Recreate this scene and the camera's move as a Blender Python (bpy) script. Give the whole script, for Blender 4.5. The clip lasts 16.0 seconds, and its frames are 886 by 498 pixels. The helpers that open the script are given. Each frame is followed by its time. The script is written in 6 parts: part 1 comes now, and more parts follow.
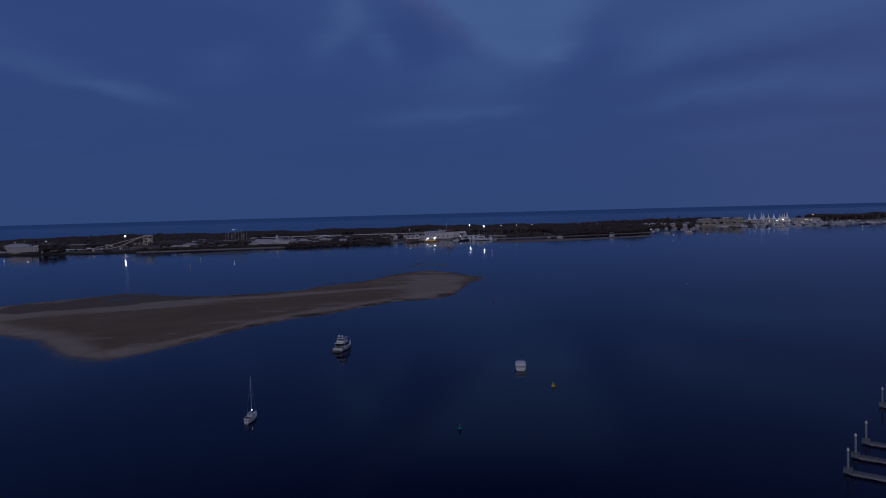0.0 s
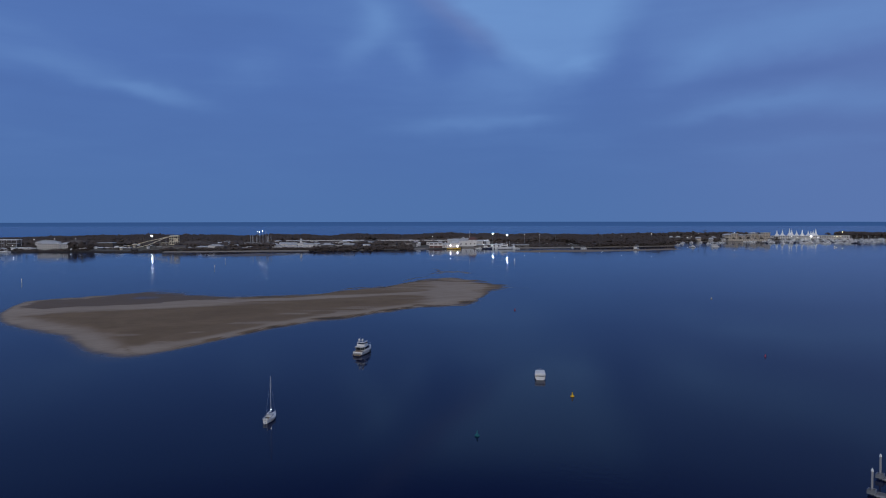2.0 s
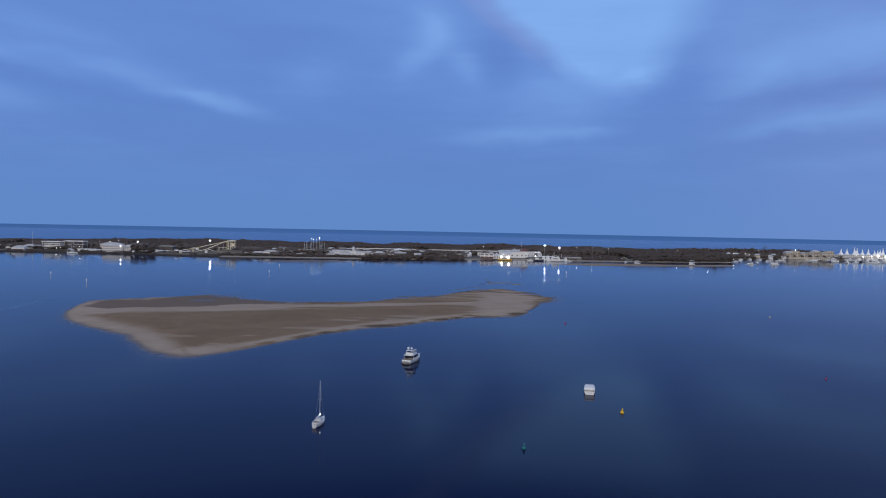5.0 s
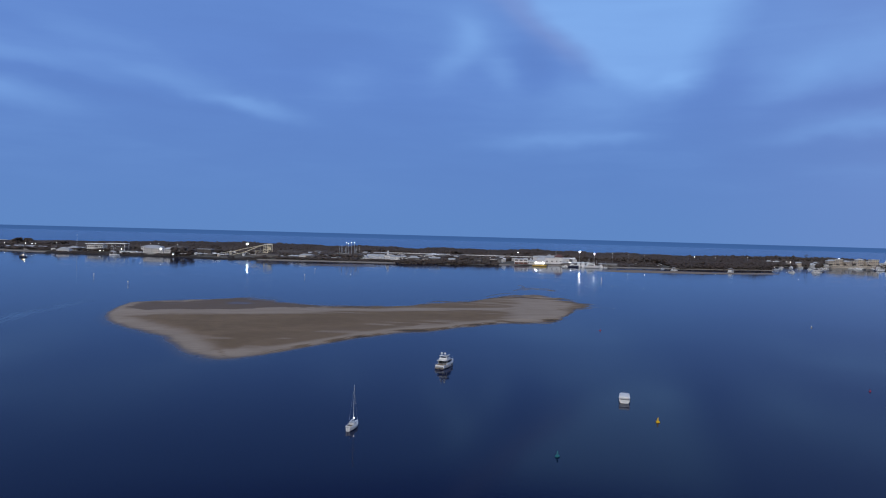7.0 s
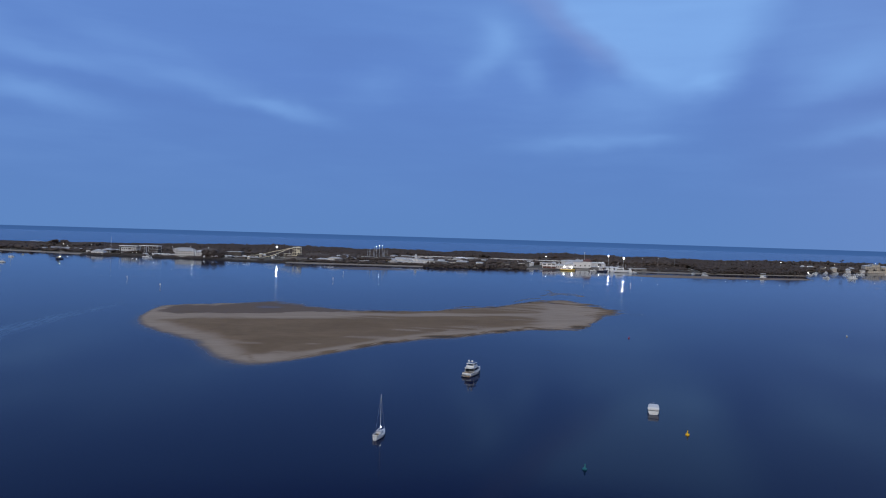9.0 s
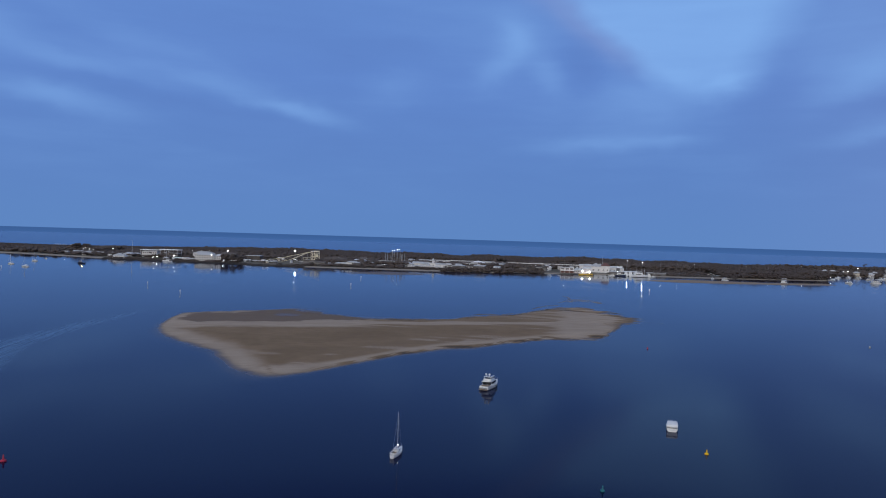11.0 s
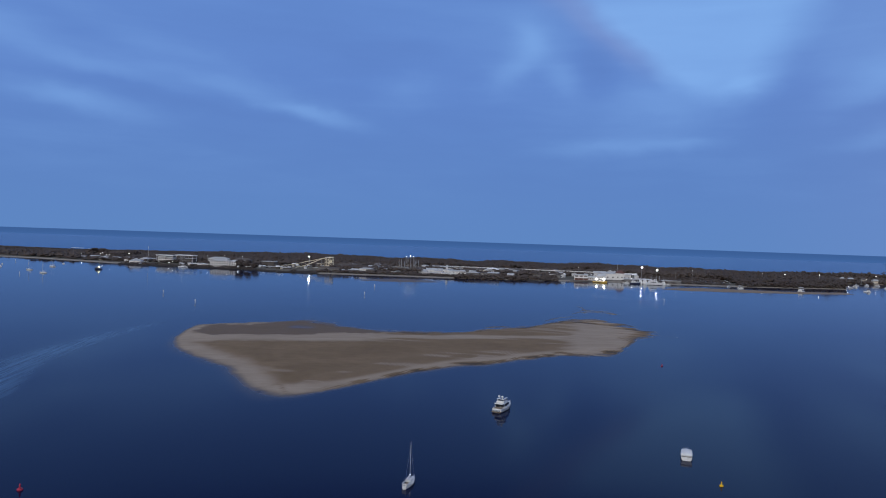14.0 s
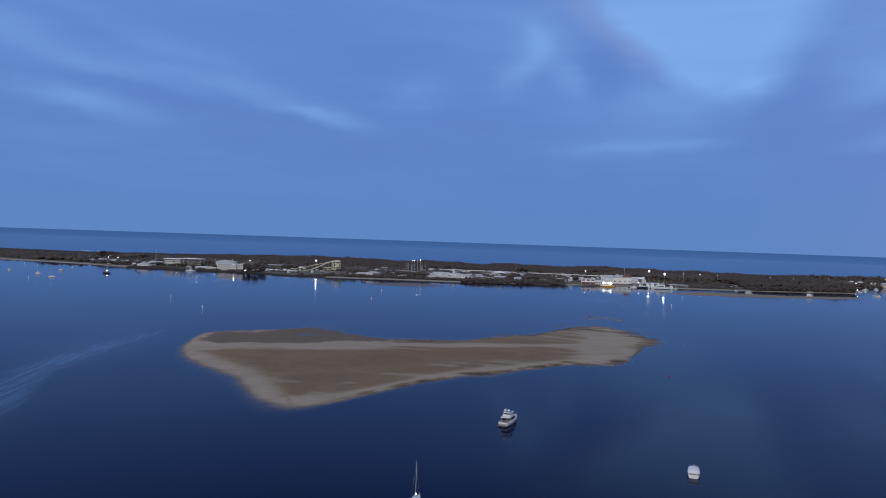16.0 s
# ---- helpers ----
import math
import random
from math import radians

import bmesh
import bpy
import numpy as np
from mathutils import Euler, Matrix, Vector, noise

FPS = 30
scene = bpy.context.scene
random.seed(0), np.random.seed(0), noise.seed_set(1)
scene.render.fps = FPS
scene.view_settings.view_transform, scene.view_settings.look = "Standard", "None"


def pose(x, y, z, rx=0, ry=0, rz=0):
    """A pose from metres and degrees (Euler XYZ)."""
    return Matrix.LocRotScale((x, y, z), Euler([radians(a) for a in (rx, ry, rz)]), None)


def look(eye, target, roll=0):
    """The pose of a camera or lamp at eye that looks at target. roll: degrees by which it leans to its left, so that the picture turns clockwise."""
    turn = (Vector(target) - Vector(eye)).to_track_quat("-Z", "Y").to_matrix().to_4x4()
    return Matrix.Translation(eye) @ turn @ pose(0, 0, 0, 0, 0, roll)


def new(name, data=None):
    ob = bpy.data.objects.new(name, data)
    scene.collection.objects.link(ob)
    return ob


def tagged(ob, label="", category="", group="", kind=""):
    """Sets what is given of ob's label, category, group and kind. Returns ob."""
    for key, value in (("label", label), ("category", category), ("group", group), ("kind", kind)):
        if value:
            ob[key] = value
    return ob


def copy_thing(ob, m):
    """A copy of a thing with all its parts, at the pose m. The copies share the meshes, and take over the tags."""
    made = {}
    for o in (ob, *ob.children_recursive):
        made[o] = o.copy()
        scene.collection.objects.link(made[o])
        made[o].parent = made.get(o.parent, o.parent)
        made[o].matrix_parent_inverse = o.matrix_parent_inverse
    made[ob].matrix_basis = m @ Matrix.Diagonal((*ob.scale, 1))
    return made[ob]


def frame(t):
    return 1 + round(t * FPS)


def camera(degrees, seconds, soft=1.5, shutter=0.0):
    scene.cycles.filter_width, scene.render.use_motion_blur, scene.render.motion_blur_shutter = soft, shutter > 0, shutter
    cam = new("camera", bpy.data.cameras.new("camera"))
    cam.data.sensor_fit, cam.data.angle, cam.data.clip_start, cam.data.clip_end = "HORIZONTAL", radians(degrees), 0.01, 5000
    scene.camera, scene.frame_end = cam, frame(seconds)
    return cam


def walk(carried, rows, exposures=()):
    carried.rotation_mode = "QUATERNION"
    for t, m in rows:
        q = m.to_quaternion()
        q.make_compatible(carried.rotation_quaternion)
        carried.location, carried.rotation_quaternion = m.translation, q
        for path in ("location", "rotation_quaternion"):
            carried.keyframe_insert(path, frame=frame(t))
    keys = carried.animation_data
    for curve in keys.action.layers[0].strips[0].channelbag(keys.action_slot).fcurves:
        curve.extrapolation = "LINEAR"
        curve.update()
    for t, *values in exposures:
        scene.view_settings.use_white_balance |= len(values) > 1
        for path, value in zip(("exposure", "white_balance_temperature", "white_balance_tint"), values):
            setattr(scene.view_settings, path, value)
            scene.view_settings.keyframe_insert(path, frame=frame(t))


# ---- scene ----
# camera: a drone that turns left over the water, then climbs
cam = camera(63.0, 16.0, soft=1.0)
walk(cam, [
    (0, pose(0.00, 0.00, 50.00, 86.98, 1.52, 0.00)),
    (0.5, pose(0.03, -0.08, 49.94, 87.17, 1.10, 0.51)),
    (1, pose(0.07, -0.16, 49.81, 87.31, 0.68, 0.81)),
    (1.5, pose(0.09, -0.25, 49.69, 87.46, 0.35, 1.26)),
    (2, pose(0.11, -0.33, 49.58, 87.62, 0.07, 1.87)),
    (2.5, pose(0.12, -0.39, 49.53, 87.77, -0.17, 2.50)),
    (3, pose(0.14, -0.43, 49.52, 87.91, -0.41, 3.20)),
    (3.5, pose(0.16, -0.47, 49.50, 88.04, -0.63, 3.87)),
    (4, pose(0.18, -0.51, 49.49, 88.18, -0.83, 4.57)),
    (6.5, pose(0.16, -0.86, 49.60, 88.66, -1.46, 8.01)),
    (7, pose(0.14, -0.91, 49.66, 88.74, -1.55, 8.68)),
    (7.5, pose(0.12, -0.95, 49.76, 88.80, -1.63, 9.31)),
    (8, pose(0.12, -0.93, 50.09, 88.85, -1.70, 9.91)),
    (8.5, pose(0.14, -0.88, 50.70, 88.86, -1.73, 10.39)),
    (9, pose(0.15, -0.81, 51.48, 88.88, -1.75, 10.88)),
    (11.5, pose(0.11, -0.97, 56.87, 89.00, -1.79, 12.49)),
    (12, pose(0.08, -0.95, 58.02, 89.03, -1.84, 12.68)),
    (12.5, pose(0.07, -0.92, 59.17, 89.04, -1.87, 12.88)),
    (13, pose(0.06, -0.88, 60.36, 89.08, -1.93, 13.06)),
    (13.5, pose(0.04, -0.82, 61.54, 89.10, -1.95, 13.20)),
    (14, pose(0.03, -0.75, 62.73, 89.14, -1.94, 13.37)),
    (14.5, pose(0.03, -0.67, 63.86, 89.16, -1.94, 13.51)),
    (15, pose(0.03, -0.57, 64.97, 89.17, -1.95, 13.67)),
    (15.5, pose(0.05, -0.44, 66.07, 89.19, -1.95, 13.79)),
    (16, pose(0.07, -0.32, 67.20, 89.21, -1.96, 13.92)),
], exposures=[(0, -1.93, 5700, 30), (0.5, -1.51, 5780, 21), (1, -1.07, 5980, 19), (1.5, -0.78, 6150, 16), (2, -0.5, 6330, 13), (2.5, -0.24, 6500, 11), (3, -0.07, 6500, 11), (3.5, 0.02, 6500, 11), (4, 0.06, 6500, 12), (7, 0.03, 6500, 11), (9, 0.0, 6500, 10), (16, 0, 6500, 10)])


# ---- node helpers ----
class Tree:
    """Short forms for building a node tree."""

    def __init__(self, tree):
        self.tree, self.nodes, self.links = tree, tree.nodes, tree.links

    def node(self, kind, **settings):
        n = self.nodes.new(kind)
        for key, value in settings.items():
            setattr(n, key, value)
        return n

    def put(self, value, socket):
        if isinstance(value, bpy.types.NodeSocket):
            self.links.new(value, socket)
        else:
            socket.default_value = value

    def math(self, op, a, b=0.0, c=0.0, clamp=False):
        n = self.node("ShaderNodeMath", operation=op, use_clamp=clamp)
        for value, socket in zip((a, b, c), n.inputs):
            self.put(value, socket)
        return n.outputs[0]

    def mix(self, fac, a, b, blend="MIX"):
        n = self.node("ShaderNodeMix", data_type="RGBA", blend_type=blend)
        self.put(fac, n.inputs[0]), self.put(a, n.inputs[6]), self.put(b, n.inputs[7])
        return n.outputs[2]

    def ramp(self, fac, stops, smooth=False):
        n = self.node("ShaderNodeValToRGB")
        n.color_ramp.interpolation = "EASE" if smooth else "LINEAR"
        el = n.color_ramp.elements
        while len(el) < len(stops):
            el.new(0.5)
        for e, (p, col) in zip(el, stops):
            e.position, e.color = p, col
        self.put(fac, n.inputs[0])
        return n.outputs[0]

    def noise(self, vector, scale, detail=4.0, rough=0.55, distort=0.0):
        n = self.node("ShaderNodeTexNoise")
        if vector is not None:
            self.links.new(vector, n.inputs["Vector"])
        n.inputs["Scale"].default_value, n.inputs["Detail"].default_value = scale, detail
        n.inputs["Roughness"].default_value, n.inputs["Distortion"].default_value = rough, distort
        return n.outputs["Fac"]

    def stretch(self, vector, scale, turn=0.0):
        n = self.node("ShaderNodeMapping")
        self.links.new(vector, n.inputs["Vector"])
        n.inputs["Scale"].default_value = scale
        n.inputs["Rotation"].default_value = (0, 0, radians(turn))
        return n.outputs[0]

    def range(self, value, lo, hi, to_lo=0.0, to_hi=1.0):
        n = self.node("ShaderNodeMapRange", interpolation_type="SMOOTHSTEP")
        self.put(value, n.inputs[0])
        for k, v in enumerate((lo, hi, to_lo, to_hi)):
            n.inputs[k + 1].default_value = v
        return n.outputs[0]


def rgb(r, g, b):
    return (r, g, b, 1.0)


# ---- world: a dusk sky under thin cloud, brighter to the west behind the camera ----
world = bpy.data.worlds.new("dusk_sky")
scene.world = world
world.use_nodes = True
w = Tree(world.node_tree)
w.nodes.clear()
way = w.node("ShaderNodeTexCoord").outputs["Generated"]
sep = w.node("ShaderNodeSeparateXYZ")
w.links.new(way, sep.inputs[0])
wx, wy, wz = sep.outputs
elev = w.math("MULTIPLY", w.math("ARCSINE", wz), 57.2958)
azim = w.math("MULTIPLY", w.math("ARCTAN2", wx, wy), 57.2958)
# cloud coordinates, bent a little so that no edge is clean
bend1 = w.math("SUBTRACT", w.noise(w.stretch(way, (1, 1, 2)), 7.0, 3), 0.5)
bend2 = w.math("SUBTRACT", w.noise(w.stretch(way, (1.3, 1.3, 2.2)), 9.0, 3), 0.5)
az_b = w.math("ADD", azim, w.math("MULTIPLY", bend1, 3.6))
el_b = w.math("ADD", elev, w.math("MULTIPLY", bend2, 1.5))


def line_side(az0, el0, az1, el1, lo, hi):
    """Soft step across the line from one sky point to another; grows towards its left-hand side."""
    k = math.hypot(az1 - az0, el1 - el0)
    nx, ny = (el0 - el1) / k, (az1 - az0) / k
    d = w.math("ADD", w.math("MULTIPLY", w.math("SUBTRACT", az_b, az0), nx), w.math("MULTIPLY", w.math("SUBTRACT", el_b, el0), ny))
    return d, w.range(d, lo, hi)


def cloud(az, el, a, b, turn, amount):
    """A soft streak of cloud or clear sky: centre, half axes and turn in degrees."""
    du, dv = w.math("SUBTRACT", az_b, az), w.math("SUBTRACT", el_b, el)
    c, s = math.cos(radians(turn)), math.sin(radians(turn))
    u = w.math("ADD", w.math("MULTIPLY", du, c / a), w.math("MULTIPLY", dv, s / a))
    v = w.math("ADD", w.math("MULTIPLY", du, -s / b), w.math("MULTIPLY", dv, c / b))
    r2 = w.math("ADD", w.math("MULTIPLY", u, u), w.math("MULTIPLY", v, v))
    return w.math("MULTIPLY", w.math("EXPONENT", w.math("MULTIPLY", r2, -1.0)), amount)


CLOUDS = [
    # pale streaks to the north
    (-23.6, 9.2, 3.2, 0.65, -13, 0.50), (-30.0, 10.7, 6.5, 0.6, -11, 0.26), (-41.0, 8.9, 5.0, 0.7, -8, 0.46), (-39.5, 11.4, 6.0, 0.8, -9, 0.26),
    (-32.0, 12.4, 8.0, 0.7, -15, 0.15), (-46.0, 13.2, 3.5, 1.2, -12, 0.30), (-16.7, 11.4, 2.3, 1.0, 5, 0.22),
    # three small puffs beside the clear gap
    (-7.0, 15.5, 1.5, 1.7, 10, 0.50), (-8.8, 13.2, 2.0, 1.0, 35, 0.36), (-4.6, 12.4, 1.7, 0.9, -30, 0.32),
    # glow under the gap and the streaks below it
    (3.2, 10.7, 3.8, 1.8, 0, 0.40), (9.0, 11.7, 2.4, 0.6, 14, 0.45), (0.5, 7.5, 5.2, 0.55, 2, 0.32), (5.2, 7.8, 2.2, 0.4, 4, 0.14),
    # banks to the south
    (21.5, 13.0, 6.0, 1.9, 8, 0.42), (16.6, 11.4, 2.8, 1.2, 30, 0.28), (22.5, 8.4, 5.2, 0.7, 3, 0.40), (29.5, 7.9, 4.0, 0.9, 2, 0.30),
    (18.0, 7.7, 3.2, 0.5, 6, 0.22), (29.5, 13.6, 6.0, 2.0, 6, 0.42), (25.0, 5.2, 6.0, 0.6, 2, 0.16),
    # thicker cloud between
    (15.8, 14.6, 3.2, 2.6, 0, 0.18), (10.0, 15.5, 24.0, 4.0, 0, 0.10), (-1.8, 13.4, 1.6, 2.4, 12, -0.22), (13.6, 11.6, 4.6, 1.8, 50, -0.09), (24.0, 10.5, 7.0, 0.8, 6, -0.24), (-18.4, 13.9, 6.0, 1.6, -6, -0.16),
    (26.0, 15.8, 5.0, 1.0, 6, -0.08), (-12.0, 9.6, 5.0, 1.0, 0, -0.10), (-36.0, 9.9, 6.0, 0.45, -9, -0.12),
]
cover = w.math("MULTIPLY", w.math("SUBTRACT", w.noise(w.stretch(way, (1, 1, 3.4)), 3.2, 4, 0.45), 0.5), 0.45)
for one in CLOUDS:
    cover = w.math("ADD", cover, cloud(*one))
# a clear gap between two cloud edges, the northern one faintly lit
edge_n, in_n = line_side(4.2, 11.2, -2.6, 17.2, 0.5, -1.5)
edge_s, in_s = line_side(9.6, 10.8, 13.0, 16.7, -2.2, 2.2)
gap = w.math("MULTIPLY", w.math("MULTIPLY", in_n, in_s), w.range(el_b, 9.4, 13.0))
cover = w.math("ADD", cover, w.math("MULTIPLY", gap, 0.86))
rim = w.math("MULTIPLY", w.math("EXPONENT", w.math("MULTIPLY", w.math("POWER", w.math("SUBTRACT", edge_n, 0.2), 2.0), -1.0)), w.range(el_b, 11.8, 14.5))
flat_way = w.node("ShaderNodeCombineXYZ")
w.put(w.math("MULTIPLY", azim, 0.05), flat_way.inputs[0]), w.put(w.math("MULTIPLY", elev, 0.42), flat_way.inputs[1])
wisp = w.noise(w.stretch(flat_way.outputs[0], (1, 1, 1), 14), 1.6, 5, 0.55, 0.5)
fine = w.math("MULTIPLY", w.math("SUBTRACT", w.noise(w.stretch(way, (1, 1, 4.0), 12), 13.0, 4, 0.5), 0.5), 0.16)
cover = w.math("ADD", w.math("ADD", cover, fine), w.math("MULTIPLY", w.math("SUBTRACT", wisp, 0.5), 0.24))
cover = w.math("MULTIPLY", w.math("MULTIPLY", cover, w.range(elev, 0.5, 7.0)), w.range(elev, 17.0, 20.5, 1.0, 0.0))
base = w.ramp(w.math("DIVIDE", elev, 90.0), [
    (0.0, rgb(0.112, 0.240, 0.540)), (0.045, rgb(0.113, 0.235, 0.555)), (0.13, rgb(0.118, 0.240, 0.598)),
    (0.200, rgb(0.124, 0.252, 0.612)), (0.250, rgb(0.056, 0.098, 0.320)), (0.42, rgb(0.065, 0.125, 0.370)), (0.7, rgb(0.30, 0.38, 0.56))])
base = w.mix(w.range(azim, 4.0, 34.0, 0.0, 0.52), base, rgb(0.178, 0.272, 0.590))
bright = w.mix(w.math("MULTIPLY", cover, 1.0, clamp=True), base, rgb(0.212, 0.410, 0.810))
front = w.mix(w.math("MULTIPLY", cover, -1.0, clamp=True), bright, rgb(0.075, 0.150, 0.430))
front = w.mix(w.math("MULTIPLY", rim, 0.26, clamp=True), front, rgb(0.290, 0.365, 0.640))
# afterglow: the physical sky with a low sun in the west, over and behind the camera
glow = w.node("ShaderNodeTexSky", sky_type="NISHITA", sun_disc=False, sun_elevation=radians(3.0), sun_rotation=radians(180.0),
              air_density=1.0, dust_density=1.5, ozone_density=1.5)
west = w.mix(1.0, glow.outputs[0], rgb(0.045, 0.05, 0.055), "MULTIPLY")
west = w.mix(1.0, west, rgb(0.40, 0.46, 0.58), "ADD")
back = w.range(w.math("ADD", w.math("MULTIPLY", wy, -1.0), w.math("MULTIPLY", wz, 0.8)), -0.05, 0.95)
sky = w.mix(back, front, west)
# sea beyond the edge of the modelled water
far_sea = w.mix(w.range(elev, -0.85, -0.30), rgb(0.054, 0.138, 0.362), rgb(0.045, 0.116, 0.308))
sky = w.mix(w.range(elev, -0.25, -0.20), far_sea, sky)
bg = w.node("ShaderNodeBackground")
w.links.new(sky, bg.inputs[0])
bg.inputs[1].default_value = 1.0
w.links.new(bg.outputs[0], w.node("ShaderNodeOutputWorld").inputs[0])

sun = new("sun", bpy.data.lights.new("sun", "SUN"))
sun.data.energy, sun.data.angle, sun.data.color = 0.8, radians(40), (1.0, 0.95, 0.90)
sun.matrix_world = look((0, 0, 100), (30, 100, 50))


# ---- materials ----
def material(name, color, rough=0.6, metal=0.0, spread=0.12, scale=1.0, bump=0.0, ior=1.45, per_object=0.0, second=None):
    """A painted or raw surface with grain and stains at two scales."""
    m = bpy.data.materials.new(name)
    m.use_nodes = True
    t = Tree(m.node_tree)
    p = t.nodes["Principled BSDF"]
    at = t.node("ShaderNodeTexCoord").outputs["Object"]
    big, small = t.noise(at, 0.35 * scale, 4), t.noise(at, 4.0 * scale, 5, 0.65)
    dark = tuple(c * (1 - 2.2 * spread) for c in color) if second is None else second
    light = tuple(min(1.0, c * (1 + spread)) for c in color)
    col = t.mix(t.range(big, 0.3, 0.7), rgb(*dark), rgb(*light))
    col = t.mix(t.range(small, 0.35, 0.75, 0.0, 0.6), col, rgb(*color))
    if per_object:
        info = t.node("ShaderNodeObjectInfo").outputs["Random"]
        col = t.mix(t.math("MULTIPLY", info, per_object), col, rgb(*(c * 0.45 for c in color)))
    t.put(col, p.inputs["Base Color"])
    t.put(t.range(small, 0.3, 0.7, max(0.02, rough - 0.08), min(1.0, rough + 0.08)), p.inputs["Roughness"])
    p.inputs["Metallic"].default_value, p.inputs["IOR"].default_value = metal, ior
    if bump:
        b = t.node("ShaderNodeBump")
        b.inputs["Strength"].default_value, b.inputs["Distance"].default_value = 0.6, bump
        t.put(small, b.inputs["Height"])
        t.links.new(b.outputs[0], p.inputs["Normal"])
    return m


def lamp_material(name, color, strength):
    m = bpy.data.materials.new(name)
    m.use_nodes = True
    p = m.node_tree.nodes["Principled BSDF"]
    p.inputs["Base Color"].default_value = rgb(0.9, 0.9, 0.9)
    p.inputs["Emission Color"].default_value = rgb(*color)
    p.inputs["Emission Strength"].default_value = strength
    return m


def water_surface(t, color, rough, ripple, length, drop, tint):
    """Dark water whose gloss grows towards grazing angles; drop: how far small waves cut the gloss at steeper ones."""
    at = t.node("ShaderNodeTexCoord").outputs["Object"]
    patch = t.noise(t.stretch(at, (1, 2.2, 1), 12), 0.006, 4, 0.55)
    h = t.math("ADD", t.noise(t.stretch(at, (1, 1.6, 1), 20), 1.0 / length, 3), t.math("MULTIPLY", t.noise(at, 3.2 / length, 3), 0.35))
    b = t.node("ShaderNodeBump")
    b.inputs["Strength"].default_value = 1.0
    t.put(t.range(patch, 0.3, 0.75, ripple * 0.6, ripple * 1.4), b.inputs["Distance"])
    t.put(h, b.inputs["Height"])
    deep, gloss = t.node("ShaderNodeBsdfDiffuse"), t.node("ShaderNodeBsdfGlossy")
    deep.inputs["Color"].default_value, gloss.inputs["Color"].default_value = rgb(*color), rgb(*tint)
    t.put(t.range(patch, 0.35, 0.7, rough * 0.75, rough * 1.5), gloss.inputs["Roughness"])
    fres = t.node("ShaderNodeFresnel")
    fres.inputs["IOR"].default_value = 1.33
    for n in (gloss, fres):
        t.links.new(b.outputs[0], n.inputs["Normal"])
    both = t.node("ShaderNodeMixShader")
    t.put(t.math("POWER", fres.outputs[0], drop), both.inputs[0])
    t.links.new(deep.outputs[0], both.inputs[1]), t.links.new(gloss.outputs[0], both.inputs[2])
    return both.outputs[0]


def water_material(name, *look_of):
    m = bpy.data.materials.new(name)
    m.use_nodes = True
    t = Tree(m.node_tree)
    t.nodes.remove(t.nodes["Principled BSDF"])
    t.links.new(water_surface(t, *look_of), t.nodes["Material Output"].inputs["Surface"])
    return m


def under_water(t, clear, solid):
    """Lets the bay's water cover a surface where clear falls to 0."""
    cover_of = t.node("ShaderNodeMixShader")
    t.put(clear, cover_of.inputs[0])
    t.links.new(water_surface(t, *BAY), cover_of.inputs[1]), t.links.new(solid, cover_of.inputs[2])
    t.links.new(cover_of.outputs[0], t.nodes["Material Output"].inputs["Surface"])


BAY = ((0.0022, 0.0060, 0.0330), 0.066, 0.012, 2.2, 1.39, (0.91, 0.96, 1.0))
WATER = water_material("calm_bay_water", *BAY)
OCEAN = water_material("open_sea_water", (0.006, 0.020, 0.050), 0.16, 0.05, 9.0, 1.0, (0.58, 0.68, 0.76))
WHITE = material("white_gelcoat", (0.78, 0.78, 0.76), 0.28, spread=0.05)
CREAM = material("cream_render", (0.64, 0.57, 0.47), 0.8, spread=0.08, scale=0.4, per_object=0.1)
PALE = material("white_painted_wall", (0.82, 0.80, 0.78), 0.75, spread=0.06, scale=0.4, per_object=0.15)
GREYWALL = material("grey_wall", (0.24, 0.23, 0.22), 0.8, spread=0.15, scale=0.4, per_object=0.5)
CURTAINED = material("curtained_window", (0.26, 0.25, 0.25), 0.35, spread=0.15, per_object=0.6)
# timber wall with its shade put into the colour
SHADEWALL = material("shaded_timber_wall", (0.10, 0.085, 0.075), 0.85, spread=0.2, scale=0.5)
ROOF = material("pale_metal_roof", (0.62, 0.63, 0.64), 0.5, spread=0.14, scale=0.6, per_object=0.45)
DARKROOF = material("dark_tiled_roof", (0.13, 0.11, 0.10), 0.75, spread=0.2, scale=0.7, per_object=0.4)
REDROOF = material("red_brown_roof", (0.16, 0.072, 0.06), 0.7, spread=0.2)
GLASS = material("dark_window_glass", (0.02, 0.025, 0.03), 0.08, spread=0.2, ior=1.5)
CANVAS = material("white_canvas", (0.80, 0.80, 0.79), 0.85, spread=0.06, bump=0.02)
MEMBRANE = material("white_sail_membrane", (0.90, 0.90, 0.89), 0.7, spread=0.04, scale=0.3)
STEEL = material("galvanised_steel", (0.42, 0.43, 0.44), 0.4, metal=0.7, spread=0.12)
ALLOY = material("anodised_mast_alloy", (0.62, 0.63, 0.64), 0.4, metal=0.3, spread=0.06)
CONCRETE = material("grey_concrete", (0.29, 0.29, 0.30), 0.85, spread=0.15, scale=0.8, bump=0.01)
TIMBER = material("weathered_timber", (0.20, 0.195, 0.195), 0.85, spread=0.2, scale=2.0, bump=0.006, per_object=0.4)
DARKTIMBER = material("dark_wet_timber", (0.06, 0.055, 0.05), 0.7, spread=0.25)
DECK = material("teak_deck", (0.30, 0.22, 0.15), 0.7, spread=0.15, scale=3.0)
GREYDECK = material("grey_nonslip_deck", (0.42, 0.42, 0.41), 0.8, spread=0.12, scale=2.0)
NAVY = material("navy_canvas", (0.02, 0.03, 0.07), 0.8, spread=0.2)
